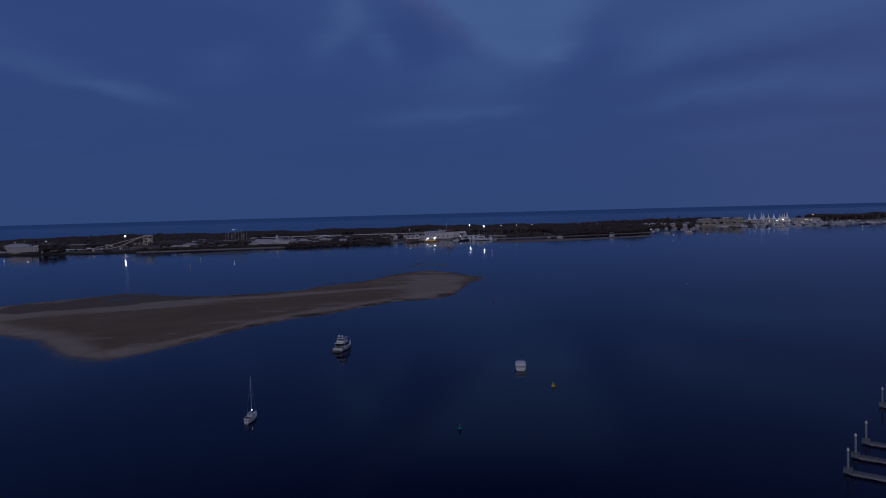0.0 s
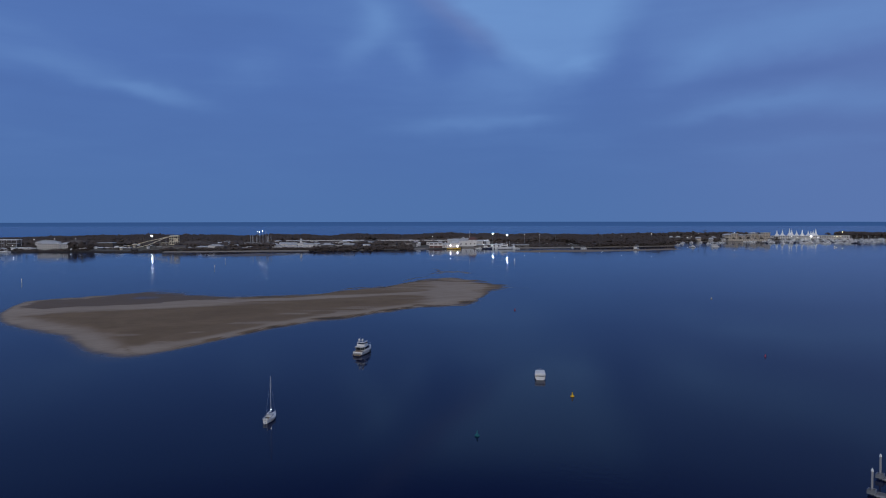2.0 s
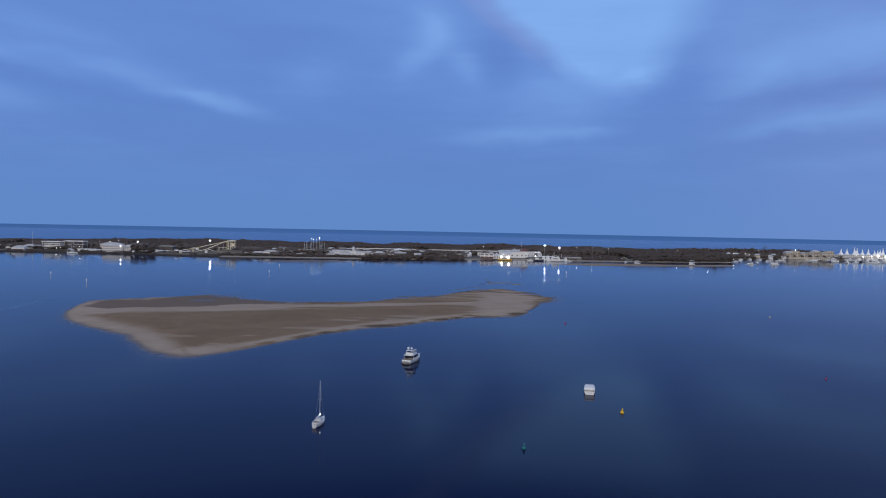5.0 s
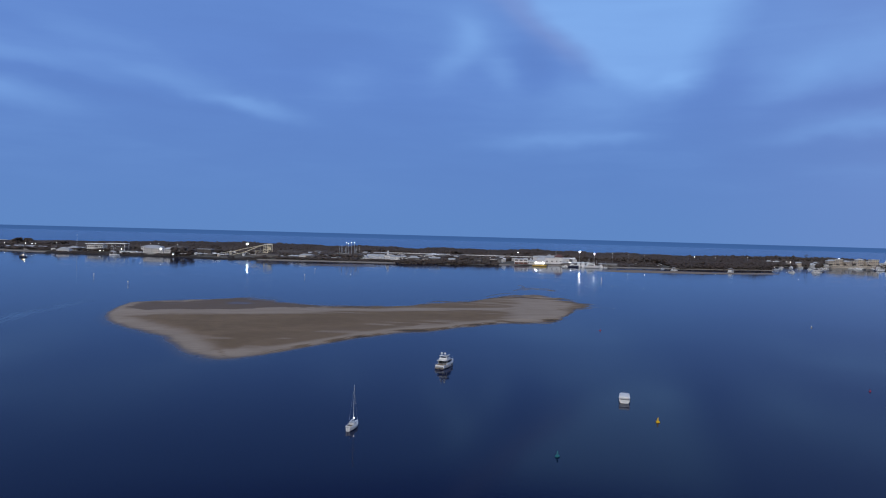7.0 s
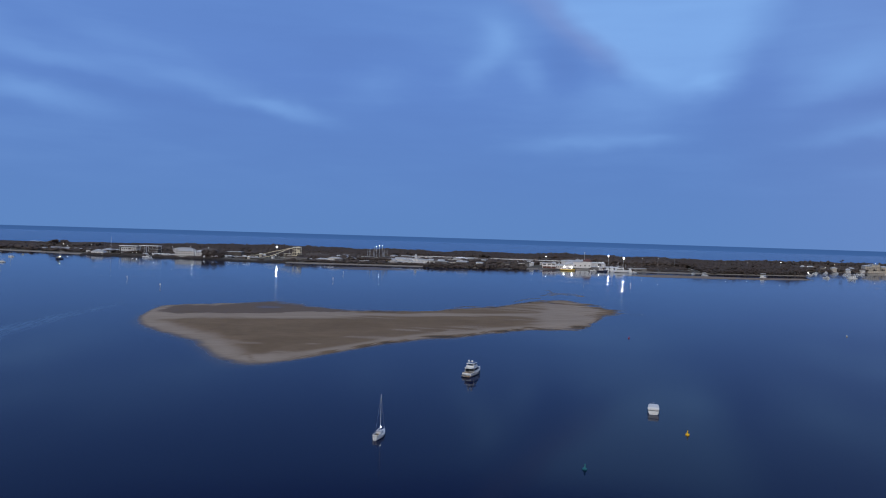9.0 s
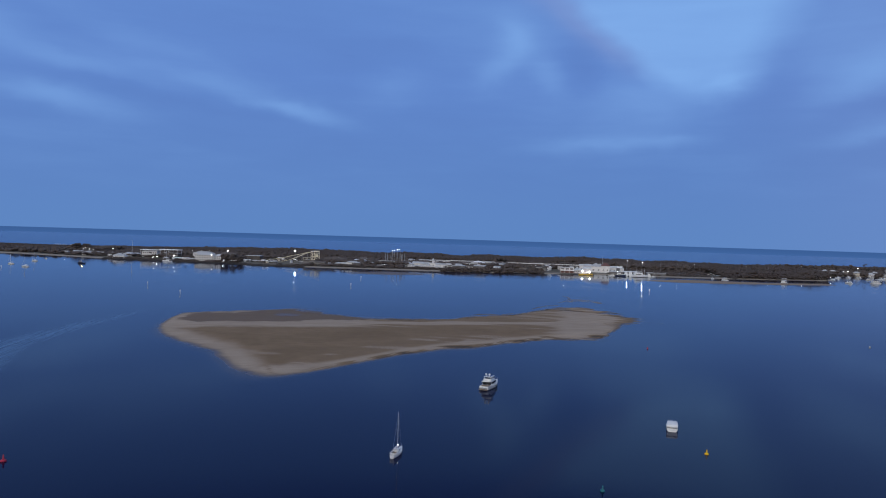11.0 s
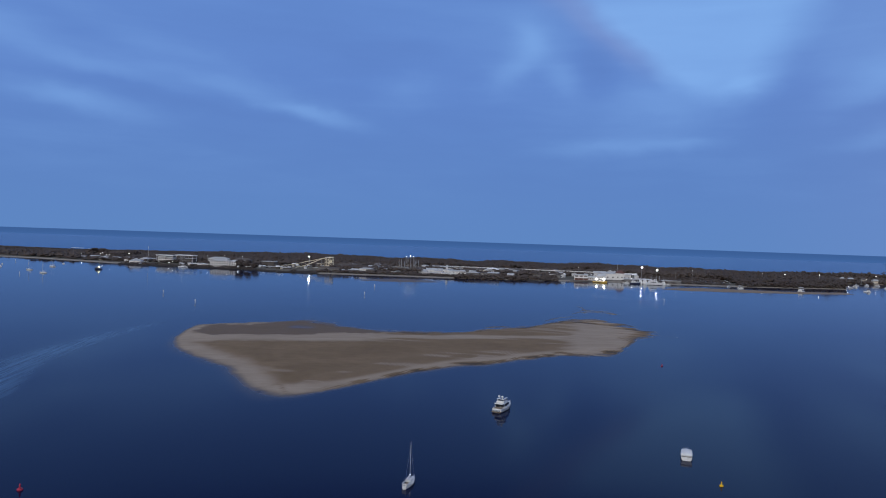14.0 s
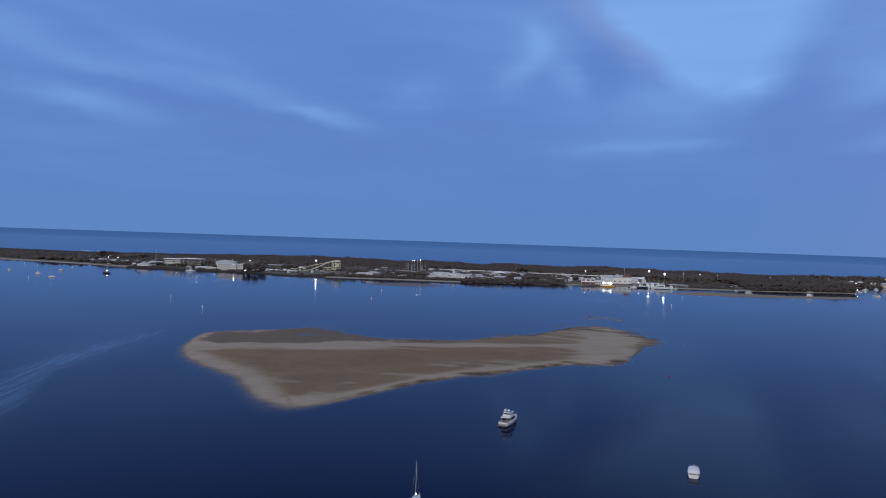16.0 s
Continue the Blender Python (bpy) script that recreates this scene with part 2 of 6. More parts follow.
BLACK = material("black_rubber", (0.015, 0.015, 0.016), 0.7, spread=0.2)
ANTIFOUL = material("dark_antifouling", (0.03, 0.03, 0.045), 0.7, spread=0.2)
YELLOW = material("yellow_buoy_paint", (0.90, 0.52, 0.01), 0.5, spread=0.1)
GREEN = material("green_buoy_paint", (0.015, 0.15, 0.175), 0.5, spread=0.1)
RED = material("red_buoy_paint", (0.42, 0.025, 0.06), 0.5, spread=0.1)
SLIDE = material("cream_steel_track", (0.80, 0.72, 0.54), 0.5, spread=0.08)
YELLOWHULL = material("yellow_ferry_paint", (0.75, 0.48, 0.06), 0.4, spread=0.08)
BARK = material("grey_brown_bark", (0.10, 0.08, 0.065), 0.9, spread=0.2, bump=0.03)
ASPHALT = material("car_park_asphalt", (0.055, 0.055, 0.057), 0.9, spread=0.2, scale=0.3)
ROCK = material("dark_shore_rock", (0.07, 0.06, 0.055), 0.9, spread=0.25, bump=0.05, per_object=0.5)
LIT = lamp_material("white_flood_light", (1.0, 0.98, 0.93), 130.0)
LITSMALL = lamp_material("white_lamp", (1.0, 0.96, 0.90), 26.0)
LITFAR = lamp_material("far_white_lamp", (1.0, 0.95, 0.88), 10.0)
LITSHORE = lamp_material("bright_shore_lamp", (1.0, 0.97, 0.92), 150.0)
LITWARM = lamp_material("warm_lamp", (1.0, 0.66, 0.22), 30.0)
LITDECK = lamp_material("small_deck_lamp", (1.0, 0.97, 0.92), 9.0)


def foliage_material(name, color, second):
    m = bpy.data.materials.new(name)
    m.use_nodes = True
    t = Tree(m.node_tree)
    p = t.nodes["Principled BSDF"]
    at = t.node("ShaderNodeTexCoord").outputs["Object"]
    island = t.node("ShaderNodeNewGeometry").outputs["Random Per Island"]
    col = t.mix(island, rgb(*color), rgb(*second))
    col = t.mix(t.range(t.noise(at, 0.03, 4), 0.35, 0.7, 0.0, 0.7), col, rgb(second[0] * 0.7, second[1] * 0.62, second[2] * 0.6))
    t.put(col, p.inputs["Base Color"])
    p.inputs["Roughness"].default_value = 0.85
    return m


LEAF = foliage_material("coastal_scrub_leaves", (0.069, 0.057, 0.049), (0.104, 0.081, 0.069))
LEAFDARK = foliage_material("dark_tree_leaves", (0.050, 0.042, 0.037), (0.080, 0.060, 0.052))


def ground_material():
    """Spit: sand by the water, then dry grass, scrub litter and bare tracks."""
    m = bpy.data.materials.new("sandy_ground")
    m.use_nodes = True
    t = Tree(m.node_tree)
    p = t.nodes["Principled BSDF"]
    at = t.node("ShaderNodeTexCoord").outputs["Object"]
    s = t.node("ShaderNodeSeparateXYZ")
    t.links.new(at, s.inputs[0])
    n1, n2, n3 = t.noise(at, 0.02, 5), t.noise(at, 0.15, 5, 0.6), t.noise(at, 1.2, 5, 0.65)
    sand = t.mix(n3, rgb(0.27, 0.225, 0.17), rgb(0.38, 0.32, 0.25))
    grass = t.mix(t.range(n2, 0.35, 0.65), rgb(0.075, 0.070, 0.045), rgb(0.12, 0.105, 0.075))
    grass = t.mix(t.range(n1, 0.5, 0.66), grass, rgb(0.16, 0.14, 0.11))
    height = t.math("ADD", s.outputs[2], t.math("MULTIPLY", t.math("SUBTRACT", n2, 0.5), 0.9))
    col = t.mix(t.range(height, 0.9, 1.5), sand, grass)
    col = t.mix(t.range(s.outputs[2], 0.05, 0.35), rgb(0.085, 0.068, 0.05), col)
    t.put(col, p.inputs["Base Color"])
    p.inputs["Roughness"].default_value = 0.9
    b = t.node("ShaderNodeBump")
    b.inputs["Distance"].default_value = 0.15
    t.put(n3, b.inputs["Height"])
    t.links.new(b.outputs[0], p.inputs["Normal"])
    return m


GROUND = ground_material()


def sandbar_material():
    """Bare tidal sand: pale rims, brown damp flats (layer 'flat'), dull pools (layer 'pool'), a thin film of water at the margin (layer 'film')."""
    m = bpy.data.materials.new("tidal_sand")
    m.use_nodes = True
    t = Tree(m.node_tree)
    p = t.nodes["Principled BSDF"]
    at = t.node("ShaderNodeTexCoord").outputs["Object"]
    flat, pool, film = [t.node("ShaderNodeAttribute", attribute_name=a).outputs["Fac"] for a in ("flat", "pool", "film")]
    along = t.stretch(t.stretch(at, (1, 1, 1), -22), (0.30, 1.0, 1))
    streak = t.noise(along, 0.09, 6, 0.58, 1.6)
    n1 = t.noise(at, 0.035, 5, 0.55, 0.8)
    n2, n3 = t.noise(at, 0.22, 5, 0.6), t.noise(at, 2.5, 5, 0.7)
    dry = t.mix(t.range(streak, 0.3, 0.7), rgb(0.338, 0.264, 0.196), rgb(0.416, 0.332, 0.252))
    dry = t.mix(t.range(n3, 0.3, 0.8, 0.0, 0.3), dry, rgb(0.262, 0.208, 0.166))
    damp = t.mix(t.math("ADD", t.math("MULTIPLY", t.range(n1, 0.3, 0.7), 0.65), t.math("MULTIPLY", t.range(streak, 0.3, 0.7), 0.35)), rgb(0.190, 0.130, 0.076), rgb(0.256, 0.180, 0.110))
    damp = t.mix(t.range(n2, 0.45, 0.75, 0.0, 0.4), damp, rgb(0.160, 0.106, 0.074))
    f = t.math("ADD", flat, t.math("ADD", t.math("MULTIPLY", t.math("SUBTRACT", streak, 0.5), 0.45), t.math("MULTIPLY", t.math("SUBTRACT", n1, 0.5), 0.35)))
    col = t.mix(t.range(f, 0.08, 0.92), dry, damp)
    col = t.mix(t.range(f, 1.15, 1.75, 0.0, 0.9), col, rgb(0.082, 0.064, 0.048))
    q = t.math("ADD", pool, t.math("ADD", t.math("MULTIPLY", t.math("SUBTRACT", streak, 0.5), 0.8), t.math("MULTIPLY", t.math("SUBTRACT", n2, 0.5), 0.5)))
    wet_flat = t.range(q, 0.25, 0.95)
    col = t.mix(wet_flat, col, rgb(0.176, 0.129, 0.092))
    lay = t.math("ADD", film, t.math("ADD", t.math("MULTIPLY", t.math("SUBTRACT", n1, 0.5), 0.30), t.math("MULTIPLY", t.math("SUBTRACT", n2, 0.5), 0.2)))
    edge = t.range(lay, 0.42, 0.86)
    col = t.mix(edge, rgb(0.078, 0.064, 0.052), col)
    t.put(col, p.inputs["Base Color"])
    gloss = t.math("MULTIPLY", edge, t.math("SUBTRACT", 1.0, t.math("MULTIPLY", wet_flat, 0.30)))
    t.put(t.range(gloss, 0.0, 1.0, 0.25, 0.9), p.inputs["Roughness"])
    p.inputs["IOR"].default_value = 1.2
    b = t.node("ShaderNodeBump")
    b.inputs["Distance"].default_value = 0.03
    t.put(n3, b.inputs["Height"])
    t.links.new(b.outputs[0], p.inputs["Normal"])
    under_water(t, t.range(lay, 0.10, 0.80), p.outputs[0])
    return m


TIDAL = sandbar_material()


# ---- mesh helpers ----
def part(name, bm, mat, parent=None, label="", smooth=False, at=None):
    """Links a bmesh as one mesh object, under a thing or a part."""
    me = bpy.data.meshes.new(name)
    bm.to_mesh(me)
    bm.free()
    me.materials.append(mat)
    if smooth:
        me.polygons.foreach_set("use_smooth", [True] * len(me.polygons))
    ob = new(name, me)
    if at is not None:
        ob.matrix_basis = at
    ob.parent = parent
    return tagged(ob, label)


def again(name, ob, parent, at):
    """Another part on the mesh of ob."""
    o = new(name, ob.data)
    o.parent, o.matrix_basis = parent, at
    return o


def thing(name, label, category, at, group="", kind=""):
    o = new(name)
    o.empty_display_size = 0.5
    o.matrix_basis = at
    return tagged(o, label, category, group, kind)


def box(bm, x, y, z, sx, sy, sz, turn=0.0, bevel=0.0):
    """A block whose base centre lies at x, y, z."""
    made = bmesh.ops.create_cube(bm, size=1.0, matrix=pose(x, y, z + sz / 2, 0, 0, turn) @ Matrix.Diagonal((sx, sy, sz, 1)))
    if bevel:
        edges = {e for v in made["verts"] for e in v.link_edges}
        bmesh.ops.bevel(bm, geom=list(edges), offset=bevel, segments=2, affect="EDGES")


def rod(bm, a, b, r0, r1=None, seg=8):
    """A round bar from a to b."""
    a, b = Vector(a), Vector(b)
    d = b - a
    m = Matrix.Translation((a + b) / 2) @ d.to_track_quat("Z", "Y").to_matrix().to_4x4()
    bmesh.ops.create_cone(bm, cap_ends=True, segments=seg, radius1=r0, radius2=r0 if r1 is None else r1, depth=d.length, matrix=m)


def ball(bm, x, y, z, r, flat=1.0, div=2):
    bmesh.ops.create_icosphere(bm, subdivisions=div, radius=r, matrix=Matrix.Translation((x, y, z)) @ Matrix.Diagonal((1, 1, flat, 1)))


def lathe(bm, profile, seg=20, m=Matrix()):
    """A turned shape from (radius, height) pairs."""
    rings = [[bm.verts.new(m @ Vector((r * math.cos(a), r * math.sin(a), z))) for a in (2 * math.pi * k / seg for k in range(seg))] for r, z in profile]
    for lo, hi in zip(rings, rings[1:]):
        for k in range(seg):
            bm.faces.new((lo[k], lo[(k + 1) % seg], hi[(k + 1) % seg], hi[k]))
    bm.faces.new(rings[0][::-1]), bm.faces.new(rings[-1])


def loft(bm, sections, close=True):
    """Joins rows of points by quads and caps both ends."""
    rows = [[bm.verts.new(p) for p in row] for row in sections]
    n = len(rows[0])
    for a, b in zip(rows, rows[1:]):
        for k in range(n if close else n - 1):
            bm.faces.new((a[k], a[(k + 1) % n], b[(k + 1) % n], b[k]))
    if close:
        bm.faces.new(rows[0][::-1]), bm.faces.new(rows[-1])
    bmesh.ops.recalc_face_normals(bm, faces=bm.faces)


def curve_at(table, x):
    xs = [p[0] for p in table]
    return float(np.interp(x, xs, [p[1] for p in table]))


def bumps(x, y, size, octaves=3):
    return noise.fractal(Vector((x / size, y / size, 3.7)), 1.0, 2.0, octaves)


# ---- water ----
def water_sheet(name, x0, x1, ys, mat, label):
    bm = bmesh.new()
    xs = np.linspace(x0, x1, 25)
    grid = [[bm.verts.new((x, y, 0)) for x in xs] for y in ys]
    for a, b in zip(grid, grid[1:]):
        for k in range(len(xs) - 1):
            bm.faces.new((a[k], a[k + 1], b[k + 1], b[k]))
    return tagged(part(name, bm, mat), label, "water", kind="structure")


water_sheet("water", -4300, 4300, np.linspace(-2200, 1640, 16), WATER, "calm dark blue water of a sheltered bay at dusk")
water_sheet("water_ocean", -4300, 4300, np.linspace(1640, 4900, 12), OCEAN, "open sea beyond the spit, wind ruffled blue")

# ---- the spit: bay shore, ocean shore, gentle dunes ----
SHORE = [(-2700, 1240), (-1700, 1190), (-1150, 1136), (-1055, 1125), (-970, 1110), (-880, 1092), (-795, 1070), (-690, 1068), (-600, 1085),
         (-510, 1056), (-425, 1066), (-345, 1086), (-250, 1105), (-170, 1128), (-60, 1182), (20, 1215), (110, 1222), (165, 1232), (268, 1268),
         (376, 1318), (388, 1345), (396, 1480), (430, 1545), (520, 1580), (640, 1592), (740, 1640), (900, 1660), (1100, 1720), (1700, 1800)]
OCEANSIDE = [(-2700, 1600), (-1350, 1600), (-1050, 1660), (-700, 1735), (-300, 1735), (400, 1780), (1700, 2000)]


def shore(x):
    return curve_at(SHORE, x) + 3.0 * bumps(x, 0, 40)


def land_z(x, y):
    """Height of the ground of the spit."""
    d, e = y - shore(x), curve_at(OCEANSIDE, x) - y
    up = np.interp(d, [-14, 0, 3, 10, 45, 160], [-1.2, -0.05, 0.35, 1.1, 2.0, 2.8])
    dune = 2.5 * math.exp(-((e - 70) / 45) ** 2)
    return float(min(up + (dune + 0.7 * bumps(x, y, 60)) * min(1, max(0, d / 60)), np.interp(e, [-30, 0, 40], [-1.5, 0, 4])))


def build_spit():
    bm = bmesh.new()
    steps = [-14, -5, 0, 2, 5, 9, 14, 22, 34, 50, 75, 110, 160, 220, 290, 370]
    rows = []
    for x in np.concatenate([np.arange(-2700, -1300, 50), np.arange(-1300, 372, 7), np.arange(372, 400, 2.0), np.arange(400, 1100, 9), np.arange(1100, 1701, 60)]):
        s, o = shore(x), curve_at(OCEANSIDE, x)
        ys = [s + d * min(1.0, (o - s - 90) / 370) if d > 14 else s + d for d in steps] + [o - 70, o - 35, o - 12, o, o + 28]
        rows.append([bm.verts.new((x, y, land_z(x, y))) for y in ys])
    for a, b in zip(rows, rows[1:]):
        for k in range(len(a) - 1):
            bm.faces.new((a[k], b[k], b[k + 1], a[k + 1]))
    bmesh.ops.recalc_face_normals(bm, faces=bm.faces)
    return tagged(part("ground", bm, GROUND, smooth=True), "low sandy spit with dry grass and a narrow beach", "land", kind="structure")


build_spit()

# ---- sandbar in the middle of the bay ----
BAR_S = [(-266, 428), (-255, 389), (-236, 350), (-212, 325), (-194, 314), (-172, 298), (-153, 279), (-132, 258), (-120, 254), (-111, 267),
         (-105, 283), (-95, 303), (-87, 325), (-75, 341), (-66, 350), (-57, 353), (-52, 371), (-31, 393), (-7, 408), (7, 418), (11, 470), (30, 531)]
BAR_N = [(-266, 428), (-259, 442), (-244, 451), (-228, 471), (-217, 492), (-202, 486), (-180, 469), (-158, 464), (-135, 466), (-106, 476),
         (-81, 512), (-57, 537), (-46, 576), (-34, 603), (-12, 603), (6, 583), (26, 546), (30, 533)]
# damp brown flats, the grey wet ground behind them and the pale head, as outlines
FLAT = [(-225, 357), (-209, 345), (-191, 334), (-174, 320), (-154, 300), (-140, 281), (-134, 273), (-126, 275), (-122, 295), (-116, 318), (-106, 347), (-89, 380),
        (-60, 400), (-34, 418), (-20, 446), (-30, 450), (-54, 440), (-97, 421), (-124, 411), (-157, 395), (-178, 385), (-210, 372)]
PALE_LINE = [(-284, 370), (-207, 387), (-174, 402), (-153, 416), (-120, 436), (-90, 446), (-60, 460), (-30, 478), (46, 520)]
WET = [(-245, 389), (-258, 410), (-262, 430), (-258, 442), (-240, 446), (-231, 461), (-216, 494), (-197, 488), (-176, 468), (-140, 466), (-110, 474), (-100, 468), (-140, 446),
       (-164, 427), (-185, 407), (-210, 393), (-232, 386)]


def eased(table, sigma):
    """The table as a smooth line, sampled every metre."""
    lo, hi = table[0][0], table[-1][0]
    xs = np.arange(lo - 40, hi + 41)
    ys = np.interp(xs, [p[0] for p in table], [p[1] for p in table])
    k = np.exp(-0.5 * (np.arange(-25, 26) / sigma) ** 2)
    ys = np.convolve(np.pad(ys, 25, mode="edge"), k / k.sum(), "valid")
    return lambda x: float(np.interp(x, xs, ys))


bar_s, bar_n = eased(BAR_S, 5), eased(BAR_N, 4)


def soft(v, lo, hi):
    v = min(1.0, max(0.0, (v - lo) / (hi - lo)))
    return v * v * (3 - 2 * v)


def depth_in(outline, x, y, squeeze=0.55):
    """How far a point lies inside an outline (below 0: outside); lengths along y count less."""
    best, inside = 1e9, False
    for (ax, ay), (bx, by) in zip(outline, outline[1:] + outline[:1]):
        if (ay > y) != (by > y) and x < ax + (y - ay) / (by - ay) * (bx - ax):
            inside = not inside
        ex, ey, px, py = bx - ax, (by - ay) * squeeze, x - ax, (y - ay) * squeeze
        u = min(1.0, max(0.0, (px * ex + py * ey) / (ex * ex + ey * ey)))
        best = min(best, (px - u * ex) ** 2 + (py - u * ey) ** 2)
    return math.sqrt(best) if inside else -math.sqrt(best)


def sand_mesh(name, rows, layers, label):
    """A grid of sand with its named layers."""
    verts, k = [p for row in rows for p in row], len(rows[0])
    faces = [(i * k + j, (i + 1) * k + j, (i + 1) * k + j + 1, i * k + j + 1) for i in range(len(rows) - 1) for j in range(k - 1)]
    me = bpy.data.meshes.new(name)
    me.from_pydata(verts, [], faces)
    me.materials.append(TIDAL)
    for layer, values in layers.items():
        me.attributes.new(layer, "FLOAT", "POINT").data.foreach_set("value", values)
    me.polygons.foreach_set("use_smooth", [True] * len(me.polygons))
    return tagged(new(name, me), label, name, kind="structure")


GULLY = [(-134 + 20 * u, 272 - 18 * u + 2 * math.sin(9 * u)) for u in np.linspace(0, 1, 20)]


def build_bar():
    """A low bank of sand; its layers tell the material where it stays damp and where a film of water covers it."""
    rows, flats, pools, films = [], [], [], []
    for x in np.arange(-284, 46, 1.9):
        s, n = bar_s(x) - 4.0 * soft(x, -175, -135) * soft(-x, -5, 30), bar_n(x)
        row = []
        for v in np.linspace(0, 1, 120):
            y = s - 16 + (n - s + 32) * v
            north = soft(y, (s + n) / 2 - 10, (s + n) / 2 + 25)
            jog = 2.4 * bumps(x, y, 26) + north * (3.5 * bumps(x, y, 14) + 3.0 * bumps(x + 50, y, 6)) + 0.8 * bumps(x + 90, y, 8) + soft(x, -60, -10) * (4.5 * bumps(x, y * 1.5, 13) + 16 * bumps(x * 0.25, y + 200, 8))
            d = min((y - s) * 0.8, (n - y) * 0.6, (x + 268) * 0.8, (33 - x) * 0.8) + jog
            row.append((x, y, 0.012 + 0.8 * soft(d, 0, 30) + 0.05 * bumps(x, y, 30) * soft(d, 2, 12)))
            pond = soft(-math.hypot((x + 200) / 13 + 0.3 * bumps(x, y, 9), (y - 444) / 12 + 0.3 * bumps(x + 30, y, 9)), -1.2, -0.4)
            seep = soft(bumps(x * 0.3, y, 13), 0.1, 0.5) * north * soft(n + 8 - y, 44, 14) * soft(x, -240, -215) * soft(-x, -20, 30)
            far_end = soft(x, -190, -120)
            rinse = max(north * far_end, 0.75 * soft(x, -115, -85))
            films.append(soft(d, -13 + 3 * rinse, 13 + 5 * rinse) * (1 - 0.35 * pond) * (1 - 0.34 * seep))
            gully = min(math.hypot(x - gx, y - gy) for gx, gy in GULLY)
            ragged = 1.6 * bumps(x, y, 16) + 1.2 * bumps(x, y, 7)
            main = soft(depth_in(FLAT, x, y) + ragged, -6.5, 6.5)
            main *= 1 - 0.45 * soft(-math.hypot((x + 143) / 9, (y - 299) / 5), -1.0, -0.3)
            main *= 1 - 0.4 * soft(bumps(x * 0.16, y + 60, 9), 0.1, 0.55) * soft(x, -100, -55)
            bare = soft(-abs(y - curve_at(PALE_LINE, x) + 3 * bumps(x * 0.3, y, 16)), -9, -3) + 0.6 * soft(bumps(x * 0.14, y + 20, 8), 0.0, 0.4)
            behind = 0.85 * soft(x, -165, -115) * soft(-x + 6 * bumps(x, y, 14), 14, 36) * soft(y - s, 16, 34) * (1 - min(1.0, bare))
            broken = soft(bumps(x * 0.2, y, 8) + 0.5 * bumps(x, y, 5), -0.25, 0.3)
            lap = 1.9 * soft(d, 1, 6) * soft(-d, -17, -10) * broken * max(soft(x, -125, -90), north * soft(x, -245, -215))
            patch = 0.85 * soft(-math.hypot((x + 76) / 10 + 0.4 * bumps(x, y, 9), (y - 374 - 0.3 * (x + 76)) / 9), -1.1, -0.5)
            head = soft(x, -55, -15) * 0.9 * soft(-d, -27 - 8 * bumps(x * 0.4, y, 18), -9) * max(north, soft(x, 2, 18))
            flats.append(max(main, behind, lap, patch, head, 0.6 * soft(-gully, -2.0, -0.4)))
            rear = soft(depth_in(WET, x, y) + 2.2 * ragged, -3.0, 4.0)
            pools.append(max(0.95 * rear, 0.8 * north * soft(-d, -9, -1) * soft(x, -240, -200)))
        rows.append(row)
    return sand_mesh("sandbar", rows, {"flat": flats, "pool": pools, "film": films}, "low bare sandbar, pale sandy rim round brown damp flats")


build_bar()


def small_bank(label, south, north, height, damp=0.0, thick=1.0):
    """A narrow bank of sand that barely clears the water."""
    x0, x1 = south[0][0], south[-1][0]
    rows, films = [], []
    for x in np.linspace(x0 - 10, x1 + 10, 110):
        s, n = curve_at(south, x), curve_at(north, x)
        row = []
        for v in np.linspace(0, 1, 40):
            y = s - 12 + (n - s + 24) * v
            d = min(y - s, n - y, x - x0, x1 - x) + 4 * bumps(x, y, 25) + (2 + 7 * damp) * bumps(x, y, 8) - 3 * damp
            row.append((x, y, 0.012 + height * soft(d, 0, 16)))
            films.append(thick * soft(d, -10, 10))
        rows.append(row)
    flat = [damp] * len(films)
    return sand_mesh("sandbank", rows, {"flat": flat, "pool": flat, "film": films}, label)


small_bank("pale sandbank off the wooded point", [(62, 1078), (100, 1064), (204, 1095), (280, 1128), (348, 1172)],
           [(62, 1090), (120, 1160), (170, 1168), (250, 1172), (348, 1222)], 0.5, 0.45, 0.85)
small_bank("thin sand shoal close to the far beach", [(-350, 950), (-310, 940), (-270, 965), (-238, 985)], [(-350, 990), (-310, 1046), (-270, 1040), (-238, 1002)], 0.03, 0.45, 0.62)


def sand_wisp(label, points, half, thick, damp):
    """A thin tongue of sand under a film of water, along a line; it tapers to both ends."""
    pts, rows, films = [Vector(p).to_3d() for p in points], [], []
    steps = 14 * (len(pts) - 1)
    for i in range(steps + 1):
        u = i / steps * (len(pts) - 1)
        k = min(int(u), len(pts) - 2)
        p, e = pts[k].lerp(pts[k + 1], u - k), (pts[k + 1] - pts[k]).normalized()
        side = Vector((-e.y, e.x, 0)) if abs(e.x) > abs(e.y) else Vector((math.copysign(0.35, -e.y), e.x, 0))
        wide = half * (0.35 + 0.65 * math.sin(math.pi * i / steps)) * (1 + 0.5 * bumps(p.x, p.y, 9))
        row = []
        for v in np.linspace(-1, 1, 11):
            q = p + side * (v * wide * 1.5)
            row.append((q.x, q.y, 0.008 + 0.01 * (1 - abs(v))))
            films.append(thick * soft(1 - abs(v), 0.0, 0.8) * soft(math.sin(math.pi * i / steps), 0.0, 0.35) * (1 + 0.3 * bumps(q.x, q.y, 7)))
        rows.append(row)
    flat = [damp] * len(films)
    return sand_mesh("sandbank", rows, {"flat": flat, "pool": flat, "film": films}, label)


